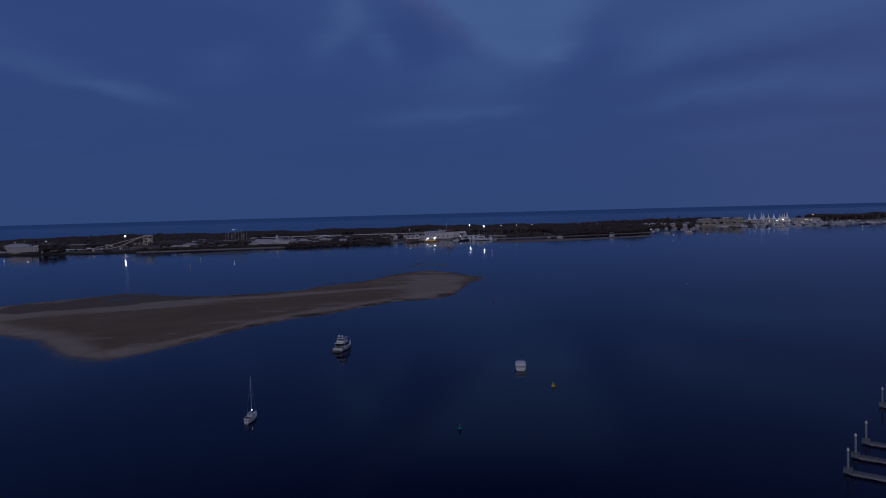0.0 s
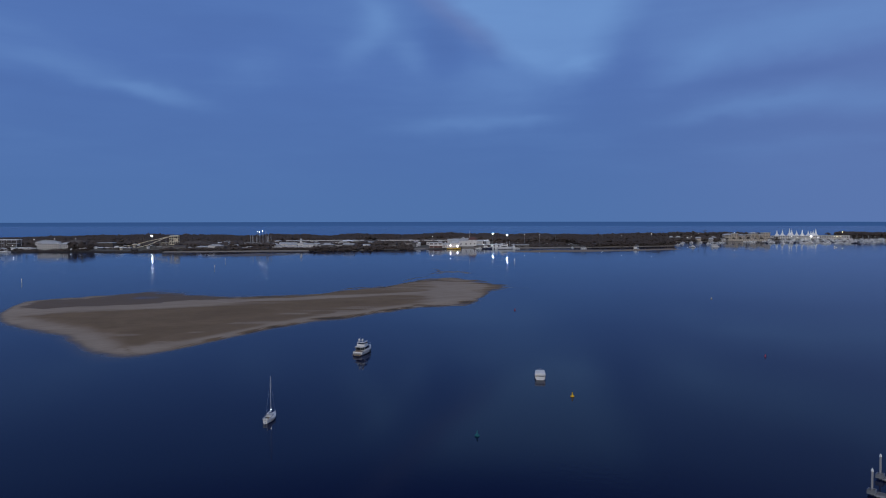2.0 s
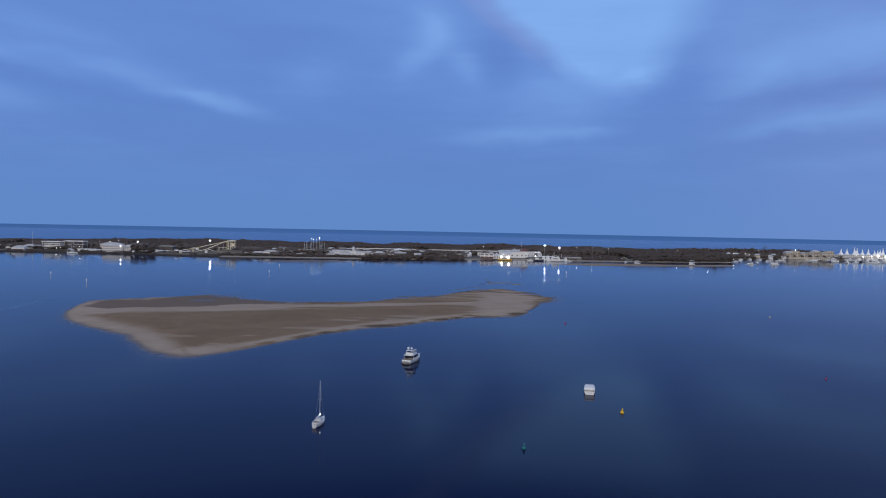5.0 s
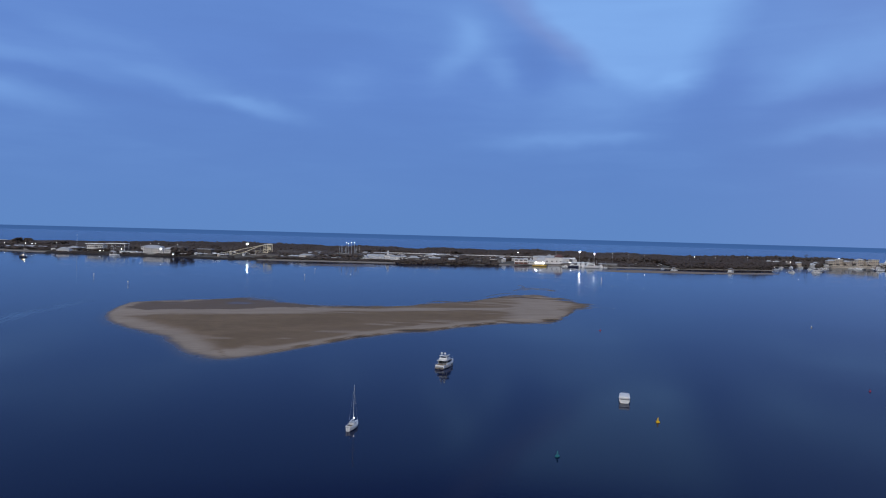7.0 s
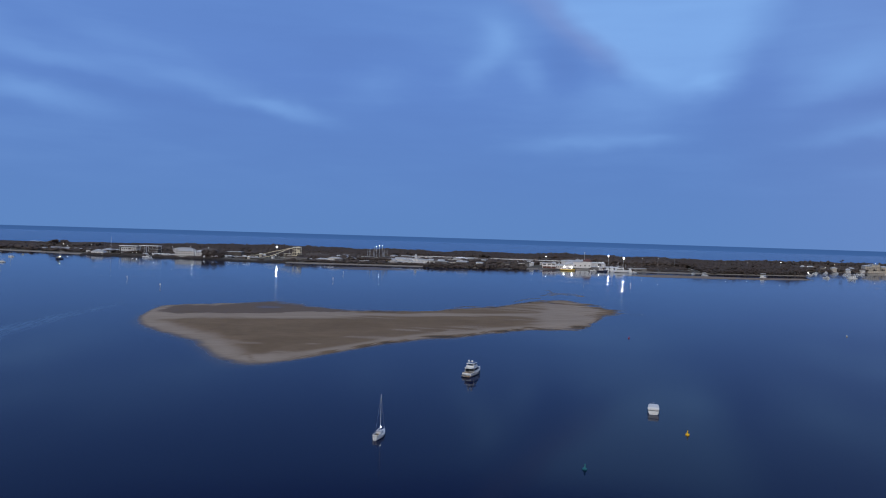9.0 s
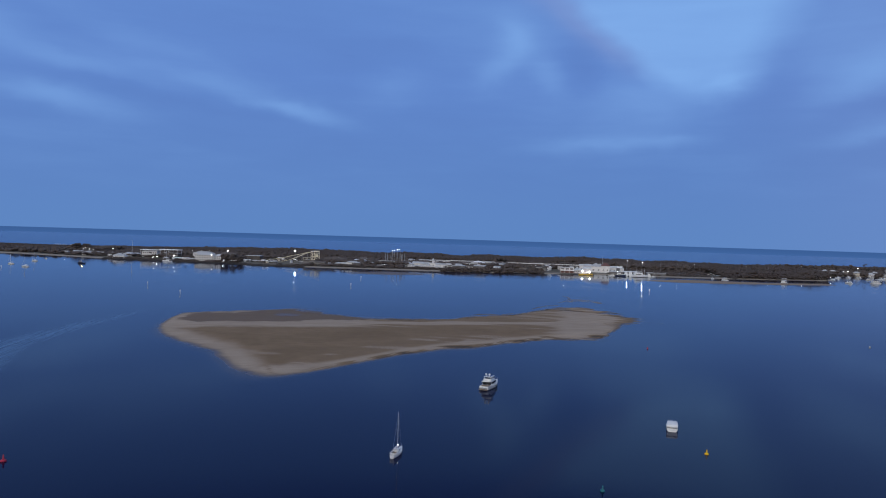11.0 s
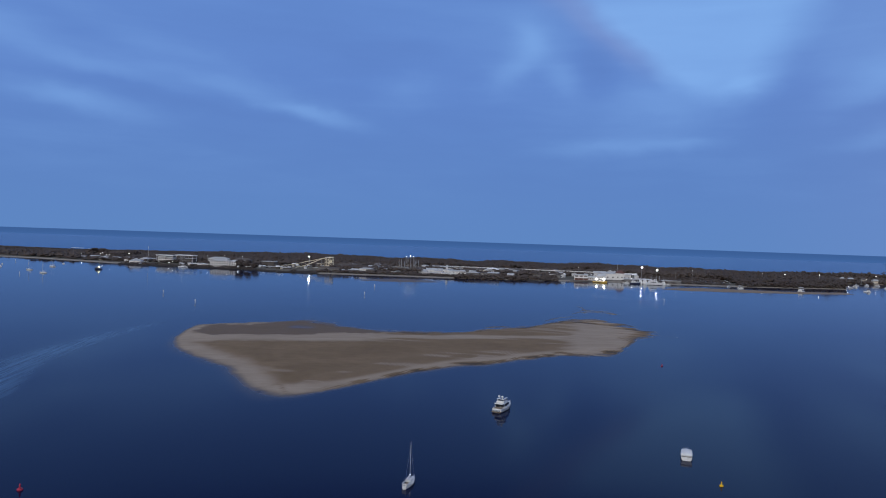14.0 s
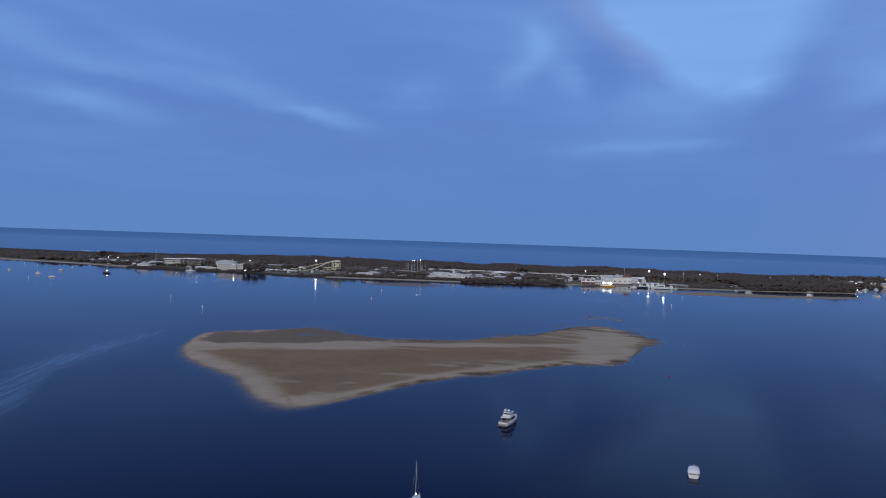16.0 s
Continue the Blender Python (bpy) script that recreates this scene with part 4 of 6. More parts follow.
def near_cruiser(at):
    """A flybridge motor cruiser, seen from astern."""
    t = thing("motor_cruiser", "white flybridge motor cruiser at anchor with dark windows", "motor boat", at)
    L, B, F = 12.4, 4.1, 1.35
    hull = part("hull", hull_bm(L, B, F, 0.55, 0.86, 0.5, 2.6, 18), WHITE, t)
    part("boot_stripe", stripe_bm(L, B, 0.03, 0.2, 18, 0.86, 2.6), ANTIFOUL, hull, "dark waterline stripe")
    part("rub_rail", stripe_bm(L, B, F * 0.86, 0.08, 18, 0.86, 2.6, 1.03), GREYDECK, hull, "grey rubbing strake")
    for s in (1, -1):
        part("hull_window", one_box(1.2, s * 1.98, F * 0.55, 2.6, 0.08, 0.26, -s * 5), GLASS, hull, "dark hull window")
    part("swim_platform", one_box(-6.7, 0, 0.28, 1.1, 3.5, 0.14, 0, 0.04), DECK, t, "teak swim platform")
    part("side_deck", house_bm(-6.0, 5.2, 3.4, 0.9, F, 0.1, 0.02, 0.8, 0.03), GREYDECK, t)
    part("cockpit", one_box(-4.6, 0, F + 0.04, 2.4, 2.9, 0.1), DECK, t, "brown cockpit sole")
    sal = part("saloon", house_bm(-3.4, 3.4, 3.6, 2.5, F, 1.5, 0.1, 1.9, 0.08), WHITE, t)
    for s in (1, -1):
        part("side_window", one_box(-0.7, s * 1.66, F + 0.55, 4.8, 0.14, 0.82, -s * 4), GLASS, sal, "dark side window")
    part("aft_door", one_box(-3.42, 0.78, F + 0.12, 0.1, 1.6, 1.3), GLASS, sal, "dark glazed aft door")
    part("aft_window", one_box(-3.42, -0.9, F + 0.3, 0.1, 1.5, 1.1), GLASS, sal, "dark aft window")
    ws = bmesh.new()
    loft(ws, [[Vector((2.95, -0.98, F + 0.5)), Vector((2.95, 0.98, F + 0.5)), Vector((1.75, 1.12, F + 1.38)), Vector((1.75, -1.12, F + 1.38))],
              [Vector((3.03, -0.95, F + 0.56)), Vector((3.03, 0.95, F + 0.56)), Vector((1.83, 1.1, F + 1.42)), Vector((1.83, -1.1, F + 1.42))]])
    part("windscreen", ws, GLASS, sal, "dark raked windscreen")
    fly = part("flybridge_deck", house_bm(-4.9, 1.9, 3.3, 2.3, F + 1.5, 0.16, 0.05, 0.4, 0.05), WHITE, t)
    for x in (-4.7,):
        for s in (1, -1):
            part("deck_post", bars([(x, s * 1.4, F + 0.05), (x, s * 1.4, F + 1.55)], 0.05), STEEL, fly)
    co = part("flybridge_coaming", house_bm(-3.1, 1.7, 3.2, 2.3, F + 1.64, 0.62, 0.05, 0.8, 0.05), WHITE, t)
    part("helm_console", one_box(0.3, 0.1, F + 2.2, 0.7, 1.4, 0.5, 0, 0.08), GREYDECK, co)
    part("fly_screen", one_box(0.95, 0, F + 2.2, 0.06, 1.8, 0.4), GLASS, co, "smoked wind screen")
    part("bench", one_box(-1.9, 0, F + 2.24, 0.9, 2.2, 0.28, 0, 0.06), NAVY, co, "dark bench cushions")
    arch = bmesh.new()
    for s in (1, -1):
        rod(arch, (-3.2, s * 1.4, F + 1.6), (-2.5, s * 1.2, F + 2.95), 0.12, 0.1)
    rod(arch, (-2.5, 1.25, F + 2.95), (-2.5, -1.25, F + 2.95), 0.12)
    part("radar_arch", arch, WHITE, t)
    top = part("bimini", house_bm(-3.3, 1.0, 3.0, 2.7, F + 3.0, 0.12, 0.1, 0.2, 0.06), WHITE, t, "white hard top")
    part("solar_panel", one_box(-1.0, 0, F + 3.13, 2.6, 1.9, 0.05), GLASS, top, "dark solar panel")
    for s in (1, -1):
        d = bmesh.new()
        lathe(d, [(0.12, 0), (0.12, 0.5), (0.34, 0.55), (0.42, 0.75), (0.38, 1.02), (0.2, 1.2), (0.02, 1.25)], 14, Matrix.Translation((-2.7, s * 0.66, F + 3.08)))
        part("antenna_dome", d, WHITE, top, "white antenna dome", True)
    for s in (1, -1):
        part("top_post", bars([(0.4, s * 1.05, F + 2.2), (0.3, s * 1.05, F + 3.04)], 0.03), STEEL, t)
    part("whip_aerial", bars([(-2.5, 0.2, F + 3.0), (-3.0, 0.25, F + 4.8)], 0.02, 5), WHITE, t)
    for s in (1, -1):
        part("bow_rail", bars([(-1.0, s * 1.85, F + 0.75), (2.0, s * 1.75, F + 1.0), (4.6, s * 0.95, F + 1.35), (6.2, 0, F + 1.5)], 0.03), STEEL, t)
        for x, y, z in ((-1.0, 1.86, 0.05), (1.0, 1.82, 0.15), (3.2, 1.42, 0.35), (4.8, 0.85, 0.5)):
            part("rail_post", bars([(x, s * y, F + z), (x, s * y, F + z + 0.8)], 0.022, 5), STEEL, t)
    part("stern_rail", bars([(-6.05, 1.5, F), (-6.05, 1.5, F + 0.7), (-6.05, -1.5, F + 0.7), (-6.05, -1.5, F)], 0.03), STEEL, t)
    part("boarding_ladder", bars([((-7.2, y, 0.5), (-7.2, y, -0.3)) for y in (-0.2, 0.2)], 0.025, 6, False), STEEL, t)
    part("tender", hull_bm(2.6, 1.3, 0.4, 0.2, 0.9, 0.1), GREYDECK, t, "small grey tender on the platform", at=pose(-6.75, 0, 0.55, 0, 0, 90))
    return t


def near_runabout(at):
    """A small motor boat wholly under a white cover."""
    t = thing("covered_runabout", "small white motor boat under a pale canvas cover", "motor boat", at)
    hull = part("hull", hull_bm(6.4, 2.6, 0.85, 0.3, 0.9, 0.3, 2.6), WHITE, t)
    part("boot_stripe", stripe_bm(6.4, 2.6, 0.04, 0.16, 14, 0.9, 2.6), ANTIFOUL, hull, "dark waterline stripe")
    cover = bmesh.new()
    rows = []
    for x, w, z, h in ((-3.1, 1.2, 0.95, 0.42), (-2.6, 1.24, 0.95, 0.62), (-1.0, 1.25, 0.95, 0.74), (0.6, 1.16, 0.98, 0.70), (1.6, 0.98, 1.0, 0.42), (2.6, 0.62, 1.02, 0.18), (3.15, 0.12, 1.08, 0.06)):
        rows.append([Vector((x, w * k, z + h * q)) for k, q in ((1, 0), (0.98, 0.75), (0.86, 0.97), (0.3, 1.02), (-0.3, 1.02), (-0.86, 0.97), (-0.98, 0.75), (-1, 0))])
    loft(cover, rows)
    part("canvas_cover", cover, CANVAS, t, "taut pale canvas cover", True)
    # solid black strip in place of the shade between cover and transom
    part("stern_gap_shade", one_box(-3.14, 0, 0.72, 0.07, 2.2, 0.16), BLACK, t, "black strip standing for the shade in the gap under the cover")
    part("bow_rail", bars([(1.6, 1.0, 1.0), (2.4, 0.7, 1.4), (3.2, 0, 1.45), (2.4, -0.7, 1.4), (1.6, -1.0, 1.0)], 0.022), STEEL, t)
    return t


def channel_buoy(mat, label, at, scale=1.0):
    """A can float with a short tower and a top mark."""
    t = thing("channel_buoy", label, "buoy", at @ Matrix.Scale(scale, 4), "channel buoys")
    f = bmesh.new()
    lathe(f, [(0.3, -0.25), (0.62, -0.15), (0.68, 0.05), (0.68, 0.30), (0.58, 0.42), (0.30, 0.5)], 20)
    part("float", f, mat, t, smooth=False)
    c = bmesh.new()
    lathe(c, [(0.30, 0.48), (0.20, 0.95), (0.16, 1.15)], 14)
    part("tower", c, mat, t)
    top = bmesh.new()
    lathe(top, [(0.05, 1.15), (0.24, 1.18), (0.17, 1.45), (0.03, 1.68)], 14)
    part("top_mark", top, mat, t)
    part("lifting_eye", bars([(0.5, 0, 0.4), (0.5, 0, 0.58), (0.36, 0, 0.58), (0.36, 0, 0.42)], 0.025), STEEL, t)
    return t


def marker_post(x, y, h, mat, label):
    """A channel marker: a driven pile with a painted board."""
    t = thing("channel_marker", label, "marker post", pose(x, y, 0), "channel markers")
    part("pile", bars([(0, 0, -1.5), (0, 0, h)], 0.2, 10), WHITE if mat == WHITE else CONCRETE, t)
    part("board", one_box(0, -0.24, h - 0.9, 0.9, 0.06, 0.9), mat, t)
    part("cap", bars([(0, 0, h), (0, 0, h + 0.3)], 0.24, 10), WHITE, t, "white pile cap")
    return t


near_yacht(heading(-48.5, 175.3, 88, 0, 0.86))
near_cruiser(heading(-38.0, 265.0, 76))
near_runabout(heading(23.1, 225.2, 85, 0, 1.3))
channel_buoy(YELLOW, "yellow special mark buoy afloat in the bay", pose(29.6, 200.6, 0, 3, 0, 20), 0.8)
channel_buoy(GREEN, "dark green lateral buoy afloat in the bay", pose(2.5, 163.2, 0, 0, 4, 50), 0.82)
channel_buoy(RED, "dull red lateral buoy afloat in the bay", pose(-134.2, 141.6, 0, 4, 3, 0))
channel_buoy(RED, "small red buoy off the sandbar", pose(26.2, 391, 0, 0, 3, 0), 0.68)
channel_buoy(RED, "small dark red buoy afloat in the bay", pose(107.5, 261.5, 0, 3, 0, 0), 0.5)
marker_post(151.5, 450.5, 0.5, GREYDECK, "short grey pile marker with a pale cap")
marker_post(-348, 553, 3.0, WHITE, "pile marker with a pale board off the sandbar")
marker_post(-425, 620, 3.0, WHITE, "pale pile marker in the far channel")
marker_post(-254, 720, 3.0, WHITE, "pale pile marker beyond the sandbar")
marker_post(-285, 844, 3.0, WHITE, "pale pile marker off the park beach")
marker_post(-976, 1013, 2.6, WHITE, "pale pile marker near the western beach")
marker_post(56, 842, 3.0, WHITE, "pale pile marker near the ferry landing")
marker_post(-722, 756, 2.8, WHITE, "pale pile marker near moored yachts")


# ---- jetty fingers in the near marina ----
def jetty(x, y, turn, length):
    """A floating finger berth with its guide pile; the finger runs along local +x."""
    t = thing("jetty_finger", "floating grey jetty finger with a white-capped guide pile", "jetty", pose(x, y, 0, 0, 0, turn), "jetty fingers")
    for k in range(int(length / 0.62)):
        if k == 0:
            b = part("plank", one_box(0, 0, 0, 0.57, 1.7, 0.06), TIMBER, t, at=pose(0.2, 0, 0.52))
        else:
            again("plank", b, t, pose(0.2 + 0.62 * k, 0, 0.52))
    for s in (1, -1):
        part("side_beam", one_box(length / 2, s * 0.95, 0.25, length, 0.14, 0.30), CONCRETE, t, "grey edge beam")
    part("end_beam", one_box(-0.15, 0, 0.25, 0.14, 2.04, 0.30), CONCRETE, t)
    for k in range(int(length / 4)):
        part("pontoon_float", one_box(1.4 + 4 * k, 0, -0.35, 2.6, 1.6, 0.6, 0, 0.06), DARKTIMBER, t, "dark pontoon float")
    guide = bmesh.new()
    for dx, dy, sx, sy in ((-0.62, 0, 0.12, 1.4), (0.62, 0, 0.12, 1.4), (0, 0.64, 1.2, 0.12), (0, -0.64, 1.2, 0.12)):
        box(guide, -0.75 + dx, dy, 0.35, sx, sy, 0.75)
    part("pile_guide", guide, STEEL, t, "steel pile guide")
    pile = part("mooring_post", bars([(-0.75, 0, -3), (-0.75, 0, 4.35)], 0.2, 14), CONCRETE, t, "pale grey mooring post", True)
    cap = bmesh.new()
    lathe(cap, [(0.27, 0), (0.27, 0.12), (0.14, 0.42), (0.02, 0.62)], 16, Matrix.Translation((-0.75, 0, 4.35)))
    part("pile_cap", cap, WHITE, pile, "white conical pile cap")
    return t


for jx, jy in ((73.3, 129.3), (79.3, 137.4), (85.9, 145.2), (105.0, 171.2)):
    jetty(jx, jy, -40.0, 22.0)


# ---- lamps ----
def light_mast(name, label, x, y, top, heads, mat, group, pole=0.16):
    """A tall pole with a bank of lamp heads."""
    z = land_z(x, y)
    t = thing(name, label, "lamp", pose(x, y, z), group)
    h = top - z
    part("pole", bars([(0, 0, -0.3), (0, 0, h)], pole, 8), STEEL, t)
    part("cross_arm", one_box(0, -0.1, h - 0.2, 0.6 + heads * 0.45, 0.15, 0.15), STEEL, t)
    for k in range(heads):
        dx = (k - (heads - 1) / 2) * 0.9
        head = part("lamp_housing", one_box(dx, -0.15, h - 0.15, 0.8, 0.5, 0.7, 0, 0.08), STEEL, t)
        b = bmesh.new()
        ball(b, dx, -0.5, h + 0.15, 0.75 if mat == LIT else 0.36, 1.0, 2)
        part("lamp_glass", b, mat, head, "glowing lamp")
    return t


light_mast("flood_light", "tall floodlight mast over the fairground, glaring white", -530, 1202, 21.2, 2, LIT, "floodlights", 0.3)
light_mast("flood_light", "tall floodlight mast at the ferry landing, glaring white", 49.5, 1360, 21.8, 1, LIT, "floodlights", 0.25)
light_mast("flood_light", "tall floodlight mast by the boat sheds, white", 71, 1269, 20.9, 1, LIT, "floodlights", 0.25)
for lx, ly, lz, n in ((-731.8, 1200, 15.4, 1), (-712, 1200, 16.1, 1), (-695.9, 1200, 16.8, 1), (-638.5, 1160, 17.6, 2),
                      (108, 1350, 20.2, 2), (138.8, 1380, 19.4, 3), (170, 1390, 18.4, 2), (-62.5, 1330, 17.6, 1),
                      (264.6, 1420, 17.6, 1), (303.0, 1422, 17.4, 1), (360.2, 1420, 19.5, 2), (360.6, 1402, 12.6, 1), (384.2, 1425, 13.2, 2), (428, 1500, 10.6, 2),
                      (468, 1550, 10.0, 2), (476.4, 1552, 10.2, 2), (508.7, 1600, 16.3, 1)):
    light_mast("street_lamp", "tall street lamp, lit white, over a car park", lx, ly, lz, 1 if lx > 90 else n, LITFAR if lx > 90 or lx < -690 else LITSMALL, "street lamps")
for lx, ly, lz in ((-687, 1073, 9.9), (-624.6, 1083, 12.2), (-602.5, 1080, 3.8), (-744, 1110, 5.5), (-752, 1112, 4.6), (-969, 1210, 10.2), (-965, 1210, 12.4), (-955, 1210, 10.0),
                   (-948, 1210, 10.1), (-905, 1210, 13.2), (-1012, 1210, 8.6), (381.7, 1330, 5.3), (28.6, 1206, 7.2), (-345, 1140, 6.0)):
    light_mast("path_lamp", "low lit lamp post along the shore", lx, ly, lz, 1, LITFAR if lx < -900 or lx == -345 else LITSHORE if lx in (-687, -624.6) else LITSMALL, "path lamps", 0.08)


# ---- buildings ----
def gable_bm(w, d, h, rise, over=0.8):
    bm = bmesh.new()
    a, b = w / 2 + over, d / 2 + over
    e = [Vector((-a, -b, h)), Vector((a, -b, h)), Vector((a, b, h)), Vector((-a, b, h)), Vector((-a, 0, h + rise)), Vector((a, 0, h + rise))]
    v = [bm.verts.new(p) for p in e]
    for f in ((0, 1, 5, 4), (2, 3, 4, 5), (0, 4, 3), (1, 2, 5), (3, 2, 1, 0)):
        bm.faces.new([v[k] for k in f])
    return bm


def hip_bm(w, d, h, rise, over=0.8, ridge=0.5):
    bm = bmesh.new()
    a, b, r = w / 2 + over, d / 2 + over, w / 2 * ridge
    v = [bm.verts.new(p) for p in ((-a, -b, h), (a, -b, h), (a, b, h), (-a, b, h), (-r, 0, h + rise), (r, 0, h + rise), (-a, -b, h - 0.3), (a, -b, h - 0.3), (a, b, h - 0.3), (-a, b, h - 0.3))]
    for f in ((0, 1, 5, 4), (2, 3, 4, 5), (3, 0, 4), (1, 2, 5), (0, 6, 7, 1), (1, 7, 8, 2), (2, 8, 9, 3), (3, 9, 6, 0), (9, 8, 7, 6)):
        bm.faces.new([v[k] for k in f])
    return bm


def flat_bm(w, d, h, thick, over=0.5):
    return one_box(0, 0, h, w + 2 * over, d + 2 * over, thick, 0, min(0.12, thick * 0.3))


def building(name, label, category, x, y, turn, w, d, h, roof="gable", rise=2.0, wall=PALE, top=ROOF, storeys=1, bays=0, win=(1.4, 1.3), arcade=False, group="", z=None, balcony=False):
    """A building whose front faces the bay (local -y), with its walls, roof and single windows."""
    t = thing(name, label, category, pose(x, y, (land_z(x, y) if z is None else z) - 0.15, 0, 0, turn), group)
    part("wall", one_box(0, 0, 0, w, d, h + 0.15), wall, t)
    part("roof", {"gable": gable_bm, "hip": hip_bm, "flat": flat_bm}[roof](w, d, h + 0.15, rise), top, t)
    if bays:
        step, floor_h = w / bays, h / storeys
        first = None
        for s in range(storeys):
            for k in range(bays):
                at = pose(-w / 2 + step * (k + 0.5), -d / 2 - 0.02, floor_h * s + floor_h * 0.3 + 0.15)
                if first is None:
                    first = part("window", one_box(0, 0, 0, min(win[0], step * 0.7), 0.12, min(win[1], floor_h * 0.6)), CURTAINED, t, "dim curtained window", at=at)
                else:
                    again("window", first, t, at)
            if balcony:
                part("balcony", one_box(0, -d / 2 - 0.7, floor_h * s + 0.1, w * 0.96, 1.4, 0.25), wall, t)
        if arcade:
            col = None
            for k in range(bays + 1):
                at = pose(-w / 2 + step * k, -d / 2 - 0.5, 0)
                if col is None:
                    col = part("column", one_box(0, 0, 0, 0.6, 0.6, h + 0.1), wall, t, at=at)
                else:
                    again("column", col, t, at)
    return t


# resort at the western end of the shore
building("beach_house", "white beach house with a pale hipped roof", "house", -801, 1090, 12, 20, 12, 4.5, "hip", 3.2, PALE, ROOF, 1, 6)
building("beach_house", "low pale house under a hipped roof", "house", -842, 1128, 8, 16, 11, 4.2, "hip", 2.6, PALE, DARKROOF, 1, 5)
building("resort_pavilion", "white resort pavilion with a pale hipped roof and an open front", "pavilion", -826, 1150, 6, 13, 14, 5.0, "hip", 2.6, PALE, ROOF, 1, 4, (1.8, 2.2), True)
building("resort_pavilion", "white resort wing with a long pale roof", "pavilion", -790, 1161, 6, 27, 13, 9.4, "flat", 0.8, PALE, ROOF, 2, 7, (2.0, 2.4), True)


def canopy(x, y, turn, w, d, z0):
    t = thing("entrance_canopy", "large flat white canopy roof on slender posts", "canopy", pose(x, y, land_z(x, y), 0, 0, turn))
    part("canopy_roof", one_box(0, 0, z0, w, d, 1.1, 0, 0.2), MEMBRANE, t)
    for px in (-w / 2 + 1.5, 0, w / 2 - 1.5):
        for py in (-d / 2 + 1.5, d / 2 - 1.5):
            part("post", bars([(px, py, -0.2), (px, py, z0)], 0.28, 8), PALE, t)


canopy(-755, 1168, 5, 35, 18, 13.2)
canopy(-790, 1160, 5, 33, 18, 12.0)
building("entrance_hall", "low dark hall beneath the canopy", "hall", -754, 1170, 5, 28, 12, 7.6, "flat", 0.6, SHADEWALL, ROOF, 1, 5, (2.6, 2.6))
building("hotel_wing", "three storey white hotel wing with an arcade of columns", "hotel", -652.5, 1112, 8, 32, 13, 10.0, "hip", 2.6, PALE, ROOF, 3, 11, (1.7, 1.9), True, "hotel wings")
building("hotel_wing", "short white hotel wing with columns and a grey roof", "hotel", -627.0, 1113, 10, 12, 12, 9.5, "hip", 2.4, PALE, ROOF, 3, 4, (1.7, 1.9), True, "hotel wings")
building("hotel_block", "long low hotel block with a pale roof", "hotel", -711, 1206, 5, 36, 14, 8.6, "hip", 3.0, PALE, ROOF, 2, 10, (1.6, 1.6))
building("hotel_block", "long low hotel block with a dark roof", "hotel", -668, 1215, 4, 30, 14, 8.0, "hip", 3.0, GREYWALL, DARKROOF, 2, 9, (1.6, 1.6))
building("amenity_block", "grey-roofed park building in the trees", "building", -605, 1196, 4, 26, 14, 7.6, "flat", 0.8, SHADEWALL, ROOF, 1, 0)
building("low_shed", "long low grey shed near the shore", "shed", -574, 1140, 2, 30, 8, 2.4, "flat", 0.4, SHADEWALL, ROOF, 1, 0)
building("low_shed", "low grey ride station near the shore", "shed", -541, 1128, 2, 20, 7, 2.2, "flat", 0.4, SHADEWALL, ROOF, 1, 0)
tagged(part("car_park", one_box(-720, 1180, 2.75, 120, 36, 0.06), ASPHALT), "dark asphalt car park behind the resort", "car park", kind="structure")


def flag_pole(x, y, h):
    t = thing("flag_pole", "very tall slender white flag pole", "flag pole", pose(x, y, land_z(x, y)))
    part("pole", bars([(0, 0, -0.3), (0, 0, h * 0.6), (0, 0, h)], 0.2, 8), ALLOY, t)
    part("base_plinth", one_box(0, 0, -0.2, 1.6, 1.6, 0.8, 0, 0.1), CONCRETE, t)
    part("finial", bars([(0, 0, h), (0, 0, h + 0.5)], 0.3, 8), WHITE, t)


flag_pole(-792.6, 1110, 29)


